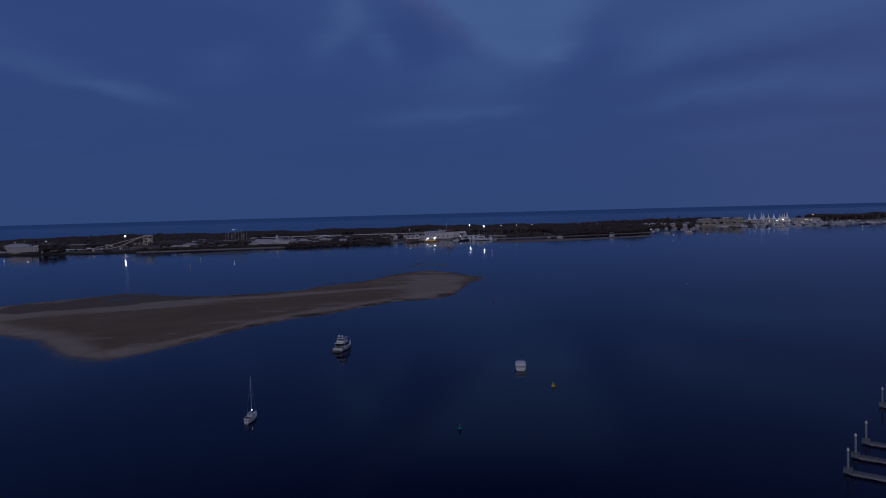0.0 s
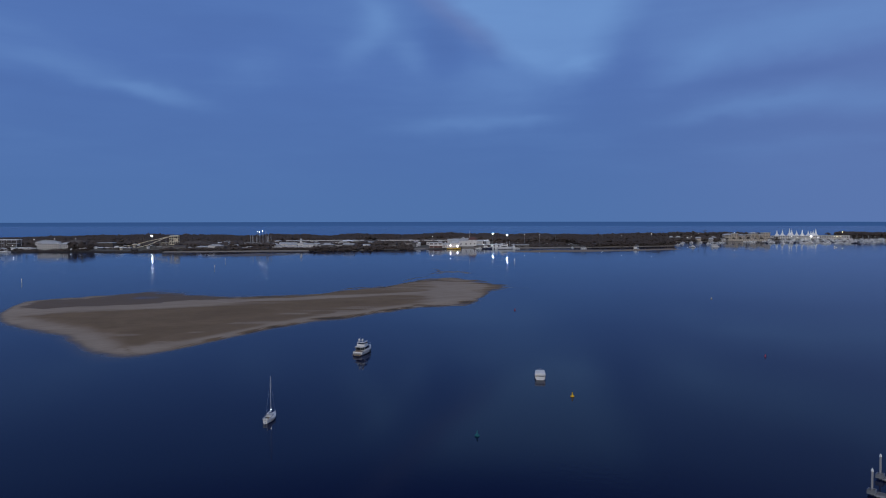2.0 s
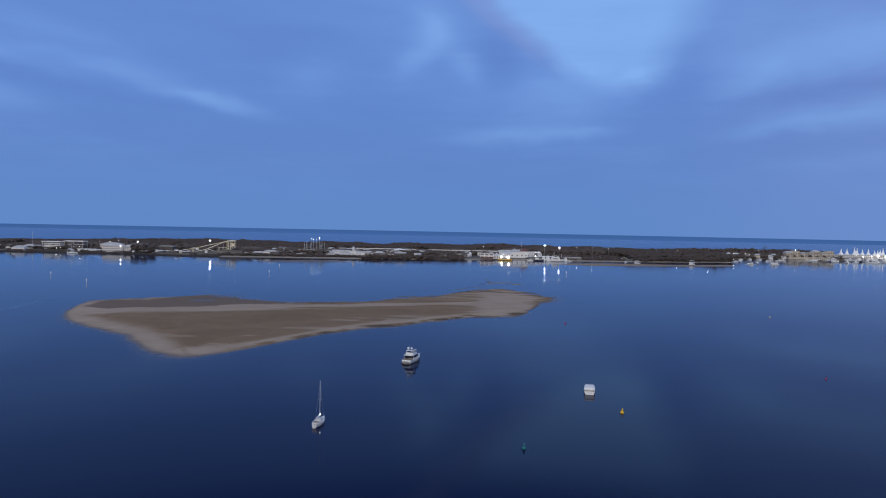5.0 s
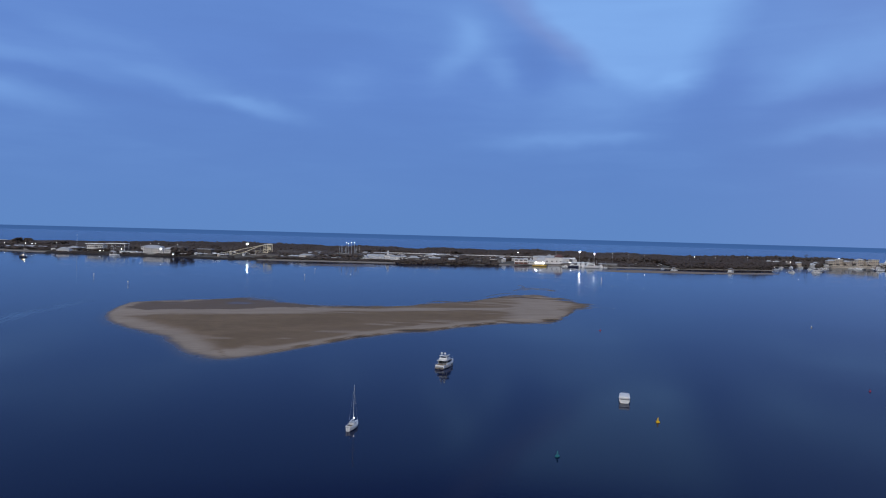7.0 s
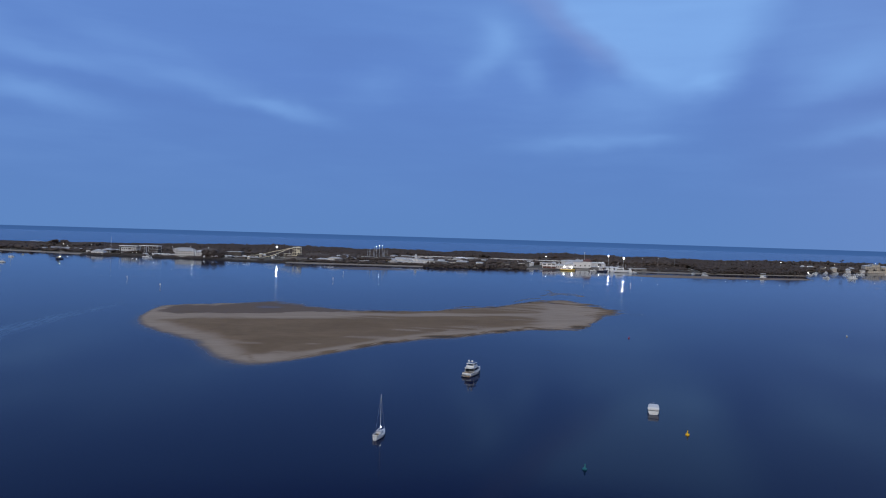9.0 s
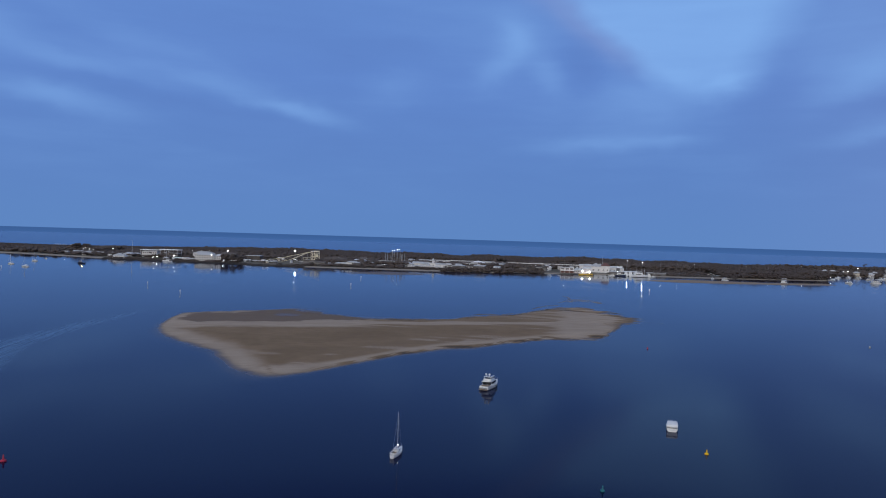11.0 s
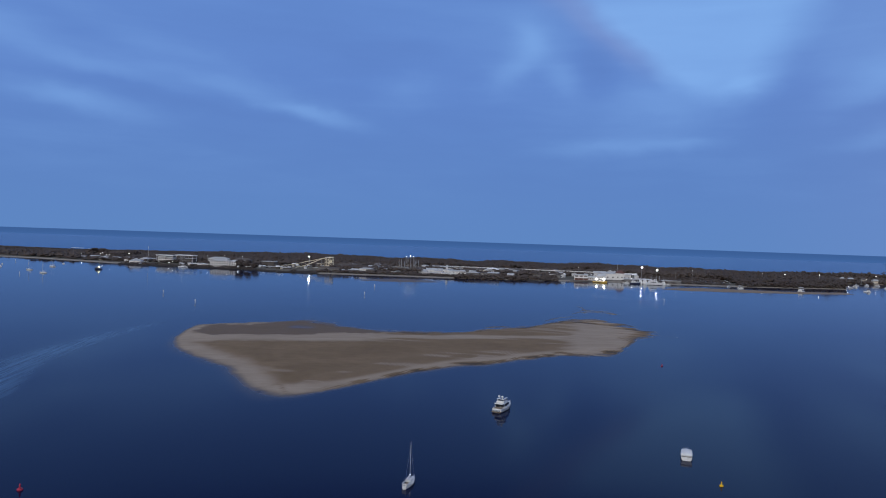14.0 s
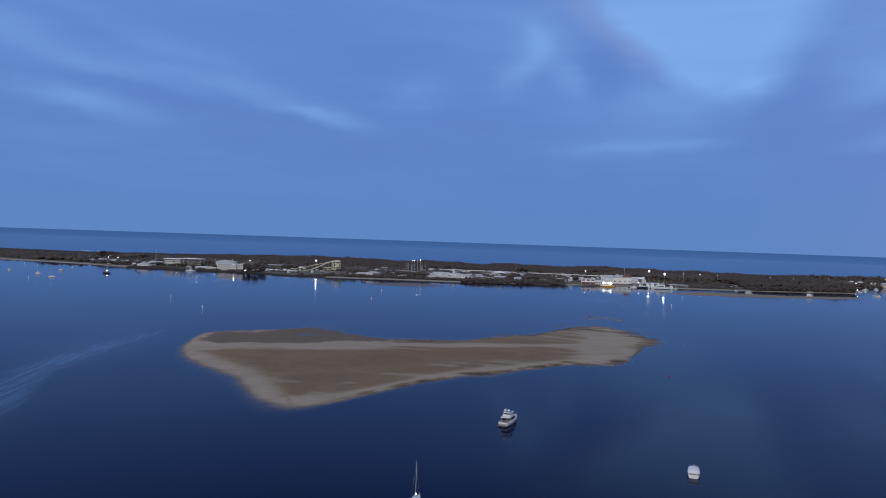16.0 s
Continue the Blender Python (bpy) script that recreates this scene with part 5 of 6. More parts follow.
# water coaster: lift tower, two troughs on trestles
def coaster():
    z = land_z(-487, 1190)
    t = thing("water_coaster", "cream water coaster with a boxy lift tower and two long chutes", "coaster", pose(-487, 1190, z))
    tower = part("lift_tower", one_box(0, 0, 0, 0.1, 0.1, 0.1), SLIDE, t)
    for px in (-6.5, 0, 6.5):
        for py in (-3, 3):
            part("tower_leg", one_box(px, py, -0.3, 0.7, 0.7, 19.5), SLIDE, tower)
    for k, zz in enumerate((5.0, 10.0, 15.0, 18.5)):
        part("tower_floor", one_box(0, 0, zz, 14.5, 7.5, 0.6), SLIDE, tower)
    part("tower_brace", bars([((a, -3.3, z0), (b, -3.3, z0 + 5)) for z0 in (0.3, 5.3, 10.3) for a, b in ((-6.5, 0), (6.5, 0))], 0.25, 6, False), SLIDE, tower)
    part("lift_car", one_box(3.2, -1, 10.8, 4.5, 4, 3.6), SLIDE, tower)
    part("tower_roof", gable_bm(7, 7, 19.2, 1.6), SLIDE, tower, at=pose(3.2, 0, 0))
    part("tower_roof", gable_bm(5, 6, 19.2, 1.2), ROOF, tower, at=pose(-4, 0, 0))
    deck = part("platform", one_box(-14.5, -2, 7.6, 14, 5, 0.6), SLIDE, t)
    for px in (-21, -14.5, -8):
        for py in (-4, 0.2):
            part("platform_leg", one_box(px, py, -0.3, 0.4, 0.4, 8.0), SLIDE, deck)
    for path in ([(-4, 0, 18.4), (-13, -3, 17.2), (-22, -7, 14.6), (-30, -9, 12.6), (-40, -10, 10.6), (-48, -11, 8.4), (-58, -12, 5.8), (-68, -14, 4.2), (-82, -18, 1.6)],
                 [(-4, -4, 18.2), (-11, -8, 16.4), (-18, -14, 12.8), (-25, -22, 8.6), (-32, -29, 4.8), (-38, -34, 3.0), (-46, -38, 1.4)]):
        bm = bmesh.new()
        rows = []
        for a, p in enumerate(path):
            q = Vector(path[min(a + 1, len(path) - 1)]) - Vector(path[max(a - 1, 0)])
            side = Vector((q.y, -q.x, 0)).normalized()
            p = Vector(p)
            up = Vector((0, 0, 0.75))
            rows.append([p + side * 1.1 + up, p + side * 0.9, p - side * 0.9, p - side * 1.1 + up, p - side * 1.25 + up, p - side * 1.0 - up * 0.3, p + side * 1.0 - up * 0.3, p + side * 1.25 + up])
        loft(bm, rows)
        chute = part("chute", bm, SLIDE, t)
        for p in path[1:]:
            part("trestle", bars([((p[0], p[1] + s, -0.5), (p[0], p[1] + s * 0.5, p[2])) for s in (1.4, -1.4)], 0.11, 6, False), STEEL, chute)


coaster()


# cluster of tall masts with four lamps on top
def mast_cluster():
    rng = random.Random(5)
    for k in range(13):
        x = -371 + 38 * k / 12 + (0 if k in (5, 6, 7, 8) else rng.uniform(-0.8, 0.8)) + {5: -2.2, 6: 0.2, 7: 1.5, 8: 3.6}.get(k, 0)
        y = 1226 + rng.uniform(-7, 7)
        lit = k in (5, 6, 7, 8)
        top = (27.6, 27.2, 28.6, 28.6)[k - 5] if lit else rng.uniform(17, 23.5)
        z = land_z(x, y)
        t = thing("ride_mast", "tall grey ride mast with a lit lamp" if lit else "tall slender grey ride mast", "mast", pose(x, y, z), "ride masts")
        part("shaft", bars([(0, 0, -0.3), (0, 0, (top - z) * 0.5), (0, 0, top - z)], 0.36, 8), STEEL, t)
        part("outrigger", bars([(-1.6, 0, (top - z) * 0.72), (0, 0, (top - z) * 0.8), (1.6, 0, (top - z) * 0.72)], 0.14), STEEL, t)
        part("stay", bars([(2.4, 1, 0), (0, 0, (top - z) * 0.9)], 0.08, 5), STEEL, t)
        if lit:
            b = bmesh.new()
            ball(b, 0, -0.3, top - z + 0.5, 0.32)
            part("lamp_glass", b, LITSMALL, t, "glowing lamp")


mast_cluster()


def crescent(x, y, turn, r, arc, label):
    """A long curved roof on posts."""
    t = thing("curved_canopy", label, "canopy", pose(x, y, land_z(x, y), 0, 0, turn))
    bm = bmesh.new()
    rows = []
    for a in np.linspace(-arc / 2, arc / 2, 14):
        c, s = math.sin(radians(a)), math.cos(radians(a))
        zz = 6.2 + 1.6 * (1 - (2 * a / arc) ** 2)
        rows.append([Vector((c * (r - 4), -s * (r - 4) + r, zz - 0.8)), Vector((c * (r + 4), -s * (r + 4) + r, zz)), Vector((c * (r + 4), -s * (r + 4) + r, zz - 0.4)), Vector((c * (r - 4), -s * (r - 4) + r, zz - 1.2))])
    loft(bm, rows)
    part("canopy_roof", bm, ROOF, t)
    for a in np.linspace(-arc / 2 + 4, arc / 2 - 4, 6):
        c, s = math.sin(radians(a)) * r, -math.cos(radians(a)) * r + r
        part("post", bars([(c, s, -0.3), (c, s, 6.4)], 0.25), PALE, t)


crescent(-365, 1212, 0, 32, 66, "curved white grandstand roof on posts")
for px, py, pw, pd, ph, pr, pk in ((-318, 1188, 17, 12, 5.2, 2.4, "hip"), (-303, 1200, 18, 12, 6.6, 2.6, "gable"), (-289, 1192, 14, 11, 5.4, 2.2, "hip"), (-276, 1203, 18, 12, 7.2, 0.7, "flat"),
                               (-262, 1194, 16, 10, 5.6, 2.2, "gable"), (-250, 1200, 12, 10, 6.2, 2.0, "hip"), (-297, 1208, 22, 10, 8.2, 0.6, "flat")):
    building("show_pavilion", "low white show pavilion under a pale roof", "pavilion", px, py, 2, pw, pd, ph * 0.85, pk, pr, PALE, ROOF, 1, max(2, int(pw / 5)), (1.3, 1.5), False, "show pavilions")
for px, py, pw in ((-306, 1166, 8), (-295, 1164, 10), (-284, 1161, 7), (-273, 1165, 9), (-262, 1168, 7)):
    building("beach_kiosk", "small white kiosk at the top of the beach", "kiosk", px, py, 4, pw, 5, 2.6, "gable", 1.2, PALE, ROOF, 1, 2, (1.2, 1.0), True, "beach kiosks")
building("turret", "small white pointed turret over the pavilions", "turret", -280, 1214, 0, 3.2, 3.2, 10.5, "hip", 3.6, PALE, ROOF)


def dome(x, y):
    t = thing("dome_hall", "wide shallow white dome roof in the trees", "hall", pose(x, y, land_z(x, y)))
    w_ = bmesh.new()
    lathe(w_, [(11.2, -0.2), (11.2, 5.6)], 28)
    part("wall", w_, GREYWALL, t)
    bm = bmesh.new()
    lathe(bm, [(12.2, 5.4)] + [(12.2 * math.cos(a), 5.5 + 4.6 * math.sin(a)) for a in np.linspace(0.05, 1.5, 9)], 28)
    part("dome_roof", bm, MEMBRANE, t, smooth=True)
    part("finial", bars([(0, 0, 10), (0, 0, 11.2)], 0.3), PALE, t)


dome(-213, 1290)


def monorail():
    t = thing("monorail_track", "long raised pale monorail beam on slim piers", "monorail", pose(0, 0, 0))
    pts = [(-300, 1318), (-264, 1330), (-168, 1334), (-86, 1336), (-30, 1338), (40, 1345)]
    b = None
    for (x0, y0), (x1, y1) in zip(pts, pts[1:]):
        n = max(1, round((x1 - x0) / 18))
        for k in range(n):
            ax, ay = x0 + (x1 - x0) * k / n, y0 + (y1 - y0) * k / n
            bx, by = x0 + (x1 - x0) * (k + 1) / n, y0 + (y1 - y0) * (k + 1) / n
            bm = bmesh.new()
            box(bm, (ax + bx) / 2, (ay + by) / 2, 9.6, math.hypot(bx - ax, by - ay) - 0.1, 1.0, 1.3, math.degrees(math.atan2(by - ay, bx - ax)))
            part("beam", bm, PALE, t)
            z = land_z(ax, ay)
            part("pier", one_box(ax, ay, z - 0.3, 0.8, 0.8, 9.9 - z), CONCRETE, t)


monorail()

# scattered low park buildings between the rides
rng = random.Random(21)
for k in range(95):
    bx = rng.uniform(-480, -80)
    by = rng.uniform(shore(bx) + 45, shore(bx) + 260)
    if not clear(bx, by):
        continue
    bw = rng.uniform(8, 24)
    white = rng.random() < 0.4
    building("park_building", "low pale park building among trees" if white else "low grey park building among trees", "building", bx, by, rng.uniform(-12, 18), bw, rng.uniform(6, 11),
             rng.uniform(3.6, 7.0), rng.choice(("gable", "hip", "flat")), rng.uniform(0.6, 2.6), PALE if white else GREYWALL, rng.choice((ROOF, DARKROOF, DARKROOF)), 1, max(2, int(bw / 4)), (1.6, 1.2), False, "park buildings")
for k in range(12):
    bx = rng.uniform(-990, -840)
    by = rng.uniform(shore(bx) + 30, shore(bx) + 130)
    building("park_building", "low pale cabin in the scrub", "building", bx, by, rng.uniform(-12, 18), rng.uniform(7, 14), 7, 3.2, "gable", 1.6, rng.choice((PALE, GREYWALL)), ROOF, 1, 3, (1.6, 1.2), False, "park buildings")

for k in range(70):
    bx = rng.uniform(-575, -330)
    by = shore(bx) + rng.uniform(40, 190)
    building("park_kiosk", "small pale kiosk between trees of the park", "kiosk", bx, by, rng.uniform(-30, 30), rng.uniform(2.5, 8.5), rng.uniform(2.5, 5), rng.uniform(2.2, 4.2), rng.choice(("gable", "hip", "flat")),
             rng.uniform(0.5, 1.8), rng.choice((PALE, SHADEWALL, CREAM, GREYWALL)), rng.choice((ROOF, MEMBRANE, DARKROOF)), 1, 0, (1, 1), False, "park kiosks")
for k in range(34):
    bx = rng.uniform(-728, -662) if k < 20 else rng.uniform(-625, -566)
    by = shore(bx) + rng.uniform(30, 62)
    building("park_kiosk", "small white stall behind the rock edge", "kiosk", bx, by, rng.uniform(-20, 20), rng.uniform(2.5, 6.5), 3.0, rng.uniform(2.2, 3.6), rng.choice(("gable", "hip", "flat")),
             rng.uniform(0.3, 1.0), rng.choice((PALE, PALE, GREYWALL)), rng.choice((ROOF, MEMBRANE)), 1, 0, (1, 1), False, "resort stalls")
for k in range(30):
    bx = rng.uniform(-120, 40)
    by = shore(bx) + rng.uniform(60, 150)
    building("park_kiosk", "small pale shed behind the landing", "kiosk", bx, by, rng.uniform(-30, 30), rng.uniform(3, 7), rng.uniform(3, 5), rng.uniform(3.5, 8.0), rng.choice(("gable", "hip", "flat")),
             rng.uniform(0.5, 2.2), rng.choice((PALE, GREYWALL)), rng.choice((ROOF, MEMBRANE, DARKROOF)), 1, 0, (1, 1), False, "landing sheds")

# ferry landing
hall = building("ferry_terminal", "white ferry terminal with wide dark bays and a flat roof", "terminal", -52, 1215, 4, 22, 14, 8.0, "flat", 1.0, PALE, ROOF, 2, 3, (5.2, 2.4), True)
part("ground_floor", one_box(0, -7.16, 0.1, 21.4, 0.28, 3.1), REDROOF, hall, "brown-red ground floor front")
part("awning", one_box(0, -8.0, 3.5, 22.4, 2.0, 0.3), PALE, hall, "thin white awning")
building("ferry_terminal", "low white waiting hall with a pale hipped roof", "terminal", -34, 1219, 4, 15, 10, 5.0, "hip", 2.4, PALE, ROOF, 1, 5, (1.8, 2.0), True)
building("ferry_terminal", "white gabled booking hall behind the berth", "terminal", -20, 1226, 4, 13, 12, 7.2, "gable", 3.2, PALE, ROOF, 2, 4, (1.2, 1.3))
building("boat_hall", "big white hall behind the landing with a low gable", "hall", -10, 1262, 3, 26, 20, 10.0, "gable", 3.0, PALE, ROOF, 1, 3, (2.6, 2.2))
building("boat_hall", "white hall with a steep red-brown roof", "hall", 10, 1262, 3, 14, 16, 11.5, "hip", 4.6, PALE, REDROOF, 1, 2, (2.2, 2.0))
for hx, hy, hw, hh in ((-19, 1278, 10, 10.5), (-6, 1284, 8, 13.0), (1.5, 1276, 6, 12.0), (-28, 1290, 12, 9.0), (22, 1288, 14, 8.0)):
    building("boat_hall", "pale gabled loft behind the landing", "hall", hx, hy, 90 if hw < 9 else 3, hw, 8, hh, "gable", 2.6, PALE, ROOF, 1, 2, (1.6, 1.6), False, "landing lofts")
flag_pole(5.5, 1258, 26.5)
building("dock_shed", "low grey shed on the quay", "shed", 26, 1228, 4, 18, 9, 4.2, "gable", 1.6, GREYWALL, ROOF, 1, 4)
building("dock_shed", "open boat shed with a grey roof", "shed", 50, 1246, 4, 22, 10, 3.6, "gable", 1.6, SHADEWALL, ROOF, 1, 0)
building("dock_shed", "long low grey shed behind the moorings", "shed", 92, 1244, 6, 30, 9, 3.6, "flat", 0.5, GREYWALL, ROOF, 1, 6)


def pier(label, x, y, turn, length, width):
    t = thing("pier", label, "pier", pose(x, y, 0, 0, 0, turn), "piers")
    part("deck", one_box(0, 0, 1.1, length, width, 0.35), TIMBER, t)
    for k in range(int(length / 6) + 1):
        for s in (1, -1):
            part("pile", bars([(-length / 2 + 6 * k, s * width * 0.42, -2), (-length / 2 + 6 * k, s * width * 0.42, 2.2)], 0.2, 7), DARKTIMBER, t)
    part("fender_beam", one_box(0, -width / 2 - 0.1, 0.5, length, 0.2, 0.6), DARKTIMBER, t)


pier("timber ferry pier on dark piles", -38, 1192, 6, 60, 5)
pier("timber mooring pier on dark piles", 45, 1203, 4, 52, 4)
pier("small timber landing by the mangroves", -120, 1148, 22, 26, 3)


def ferry(at):
    t = thing("ferry", "yellow and white passenger ferry lit at its berth", "ferry", at)
    hull = part("hull", hull_bm(22, 6.5, 2.0, 0.3, 0.9, 0.6, 3.0), YELLOWHULL, t, "yellow hull")
    part("boot_stripe", stripe_bm(22, 6.5, 0.02, 0.4, 14, 0.9, 3.0), ANTIFOUL, hull)
    low = part("saloon", house_bm(-9.5, 7.0, 5.6, 4.6, 1.9, 2.5, 0.2, 1.4), WHITE, t)
    for k in range(8):
        for s in (1, -1):
            part("window", one_box(-8.2 + 1.8 * k, s * 2.75, 2.8, 1.3, 0.14, 1.0), GLASS, low)
    up = part("upper_deck", house_bm(-8.0, 3.5, 5.0, 4.2, 4.4, 2.0, 0.2, 1.2), WHITE, t)
    for k in range(5):
        for s in (1, -1):
            part("window", one_box(-6.6 + 1.9 * k, s * 2.42, 5.0, 1.3, 0.14, 0.8), GLASS, up)
    part("wheelhouse", house_bm(0.5, 4.0, 3.0, 2.6, 6.3, 1.6, 0.2, 0.7), WHITE, t)
    part("funnel_mast", bars([(-2, 0, 6.3), (-2.4, 0, 10.5)], 0.16), WHITE, t)
    for k in (-5.5, 6.0):
        b = bmesh.new()
        ball(b, k, -3.3, 6.0, 0.6)
        part("deck_light", b, LIT, t, "glaring deck light")
    return t


ferry(heading(-21, 1184, 4))


def far_motor_yacht(at, label, scale=1.0, group="moored motor boats", paint=WHITE):
    t = thing("motor_yacht", label, "motor boat", at @ Matrix.Scale(scale, 4), group)
    hull = part("hull", hull_bm(14, 4.4, 1.7, 0.5, 0.88, 0.5, 2.6, 9), paint, t)
    part("boot_stripe", stripe_bm(14, 4.4, 0.03, 0.3, 9, 0.88, 2.6), ANTIFOUL, hull)
    sal = part("saloon", house_bm(-5.0, 3.0, 3.7, 2.6, 1.6, 1.7, 0.1, 1.8), WHITE, t)
    for s in (1, -1):
        part("side_window", one_box(-1.4, s * 1.72, 2.4, 5.0, 0.12, 0.6, -s * 3), GLASS, sal)
    part("flybridge", house_bm(-4.4, 1.0, 3.2, 2.4, 3.3, 1.0, 0.1, 0.8), WHITE, t)
    part("hard_top", one_box(-2.0, 0, 5.3, 3.6, 2.6, 0.16, 0, 0.05), CANVAS, t)
    part("radar_arch", bars([(-3.4, 1.4, 4.2), (-3.2, 1.2, 5.3), (-3.2, -1.2, 5.3), (-3.4, -1.4, 4.2)], 0.1), WHITE, t)
    part("aerial", bars([(-3, 0, 5.4), (-3.4, 0, 8.4)], 0.05, 5), WHITE, t)
    return t


def far_sailing_yacht(at, label, scale=1.0, group="moored yachts"):
    t = thing("sailing_yacht", label, "yacht", at @ Matrix.Scale(scale, 4), group)
    hull = part("hull", hull_bm(11, 3.5, 1.2, 0.25, 0.65, 0.5, 2.0, 9), WHITE, t)
    part("boot_stripe", stripe_bm(11, 3.5, 0.03, 0.2, 9, 0.65, 2.0), NAVY, hull)
    part("cabin", house_bm(-1.4, 2.8, 2.1, 1.3, 1.2, 0.6, 0.1, 0.9), WHITE, t)
    part("mast", bars([(0.9, 0, 1.2), (0.9, 0, 14.2)], 0.13, 7), ALLOY, t)
    part("boom", bars([(0.8, 0, 2.7), (-3.6, 0, 2.6)], 0.2, 7), CANVAS, t, "furled sail on the boom")
    part("spreader", bars([(0.9, -1, 8.4), (0.9, 1, 8.4)], 0.05), ALLOY, t)
    part("forestay", bars([(5.4, 0, 1.5), (0.9, 0, 14)], 0.05, 5), CANVAS, t)
    part("backstay", bars([(-5.4, 0, 1.3), (0.9, 0, 14)], 0.03, 4), STEEL, t)
    return t


yacht_far = far_sailing_yacht(heading(-781, 834, 170), "white sailing yacht moored off the beach", 1.0)
copy_thing(yacht_far, heading(-719, 791, 176, 0, 1.0))
ketch = far_sailing_yacht(heading(-821, 921, 172), "white two-masted ketch moored off the beach", 0.95)
part("mizzen_mast", bars([(-3.6, 0, 1.2), (-3.6, 0, 9.5)], 0.1, 7), ALLOY, ketch)
far_sailing_yacht(heading(-690, 1058, 184), "white yacht lying at the resort jetty", 1.45)
m1 = far_motor_yacht(heading(-863, 867, 160), "white launch moored off the beach", 0.6)
copy_thing(m1, heading(-917, 926, 150, 0, 0.6))
copy_thing(m1, heading(-872, 1002, 175, 0, 0.55))


def work_boat(at):
    t = thing("work_boat", "dark fishing trawler with a lit deck, lying off the beach", "trawler", at)
    part("hull", hull_bm(12, 4, 1.6, 0.5, 0.8, 0.6), NAVY, t, "dark hull")
    part("wheelhouse", house_bm(0.5, 3.6, 2.6, 2.0, 1.7, 2.3, 0.1, 0.4), GREYWALL, t)
    part("mast", bars([(-0.5, 0, 1.6), (-0.5, 0, 9.5)], 0.14), STEEL, t)
    part("derrick", bars([(-0.5, 0, 4.0), (-4.5, 0, 7.5)], 0.1), STEEL, t)
    b = bmesh.new()
    ball(b, 0.2, -1.5, 3.6, 0.4)
    part("deck_light", b, LITWARM, t, "warm deck light")


work_boat(heading(-733, 911, 178))
big = far_motor_yacht(heading(63, 1184, 12), "large white motor yacht alongside the pier", 1.75, "boats at the landing")
far_motor_yacht(heading(34, 1192, 4), "dark hulled launch alongside the pier", 1.15, "boats at the landing", NAVY)
for bx, by, tn, sc in ((42, 1208, 96, 0.8), (49, 1209, 94, 0.9), (56, 1209, 98, 0.75), (66, 1208, 92, 0.85), (78, 1206, 95, 0.7)):
    copy_thing(big, heading(bx, by, tn, 0, sc))
for bx, by, tn, sc in ((30, 1207, 95, 0.9), (38, 1210, 92, 1.0), (60, 1212, 90, 1.05), (72, 1210, 97, 0.95), (84, 1200, 15, 0.8)):
    far_sailing_yacht(heading(bx, by, tn), "white sailing yacht alongside the pier", sc, "boats at the landing")
far_motor_yacht(heading(20, 1188, 186), "small white launch alongside the pier", 0.7, "boats at the landing")


def houseboat(at, label, scale=1.0):
    t = thing("houseboat", label, "houseboat", at @ Matrix.Scale(scale, 4), "houseboats")
    for s in (1, -1):
        part("pontoon", hull_bm(10, 1.3, 0.7, 0.2, 0.8, 0.3, 2.4, 8), WHITE, t, at=pose(0, s * 1.6, 0))
    part("deck", one_box(0, 0, 0.7, 10, 4.4, 0.2), GREYDECK, t)
    cab = part("cabin", one_box(-0.5, 0, 0.9, 7, 3.8, 2.1, 0, 0.08), WHITE, t)
    for k in range(3):
        for s in (1, -1):
            part("window", one_box(-2.6 + 2.1 * k, s * 1.92, 1.7, 1.4, 0.1, 0.8), GLASS, cab)
    part("upper_rail", bars([(-4, -2, 3.9), (3.4, -2, 3.9), (3.4, 2, 3.9), (-4, 2, 3.9)], 0.06), STEEL, t)
    part("sun_roof", one_box(-1.0, 0, 4.9, 5.4, 3.8, 0.16), CANVAS, t)
    for px in (-3.4, 1.4):
        for s in (1, -1):
            part("roof_post", bars([(px, s * 1.7, 3.0), (px, s * 1.7, 4.95)], 0.06), STEEL, t)


houseboat(heading(191.5, 1190, 20), "white houseboat aground by the sandbank")
houseboat(heading(274.3, 1176, 60), "tall white houseboat moored off the sandbank", 1.45)
houseboat(heading(180, 1232, 40), "small pale houseboat by the beach", 0.6)

# ---- the far marina ----
for hx, hy, hw, hh, st, roof in ((575, 1618, 13, 12.5, 4, "hip"), (590.5, 1622, 15, 15.0, 5, "flat"), (604.5, 1616, 9, 11.5, 4, "hip"), (620, 1620, 12, 12.5, 4, "flat"),
                                 (634, 1624, 13, 15.5, 5, "hip"), (647, 1617, 10, 13.0, 4, "flat"), (661, 1622, 14, 16.5, 5, "flat")):
    building("grand_hotel", "cream grand hotel block with balconies and a flat roof" if roof == "flat" else "cream grand hotel block with balconies and a hipped roof", "hotel", hx, hy, 4, hw, 16, hh,
             roof, 1.0 if roof == "flat" else 2.4, CREAM, ROOF, st, max(3, round(hw / 3.4)), (2.2, 1.9), False, "grand hotel blocks", None, True)
building("hotel_terrace", "long low cream terrace along the hotel's waterfront", "terrace", 618, 1602, 4, 96, 6, 3.4, "flat", 0.4, CREAM, CREAM, 1, 24, (2.2, 1.8), True)
rng = random.Random(9)
for k in range(10):
    bx = 440 + 13 * k + rng.uniform(-3, 3)
    by = rng.uniform(1575, 1625) if k > 2 else rng.uniform(1600, 1630)
    building("waterfront_house", "pale waterfront house with a hipped roof", "house", bx, by, rng.uniform(-10, 14), rng.uniform(7, 10), 8, rng.uniform(4.5, 7.0), "hip", rng.uniform(1.8, 3.2),
             rng.choice((PALE, CREAM, GREYWALL, GREYWALL)), rng.choice((ROOF, DARKROOF)), 2, 4, (1.5, 1.4), False, "waterfront houses")
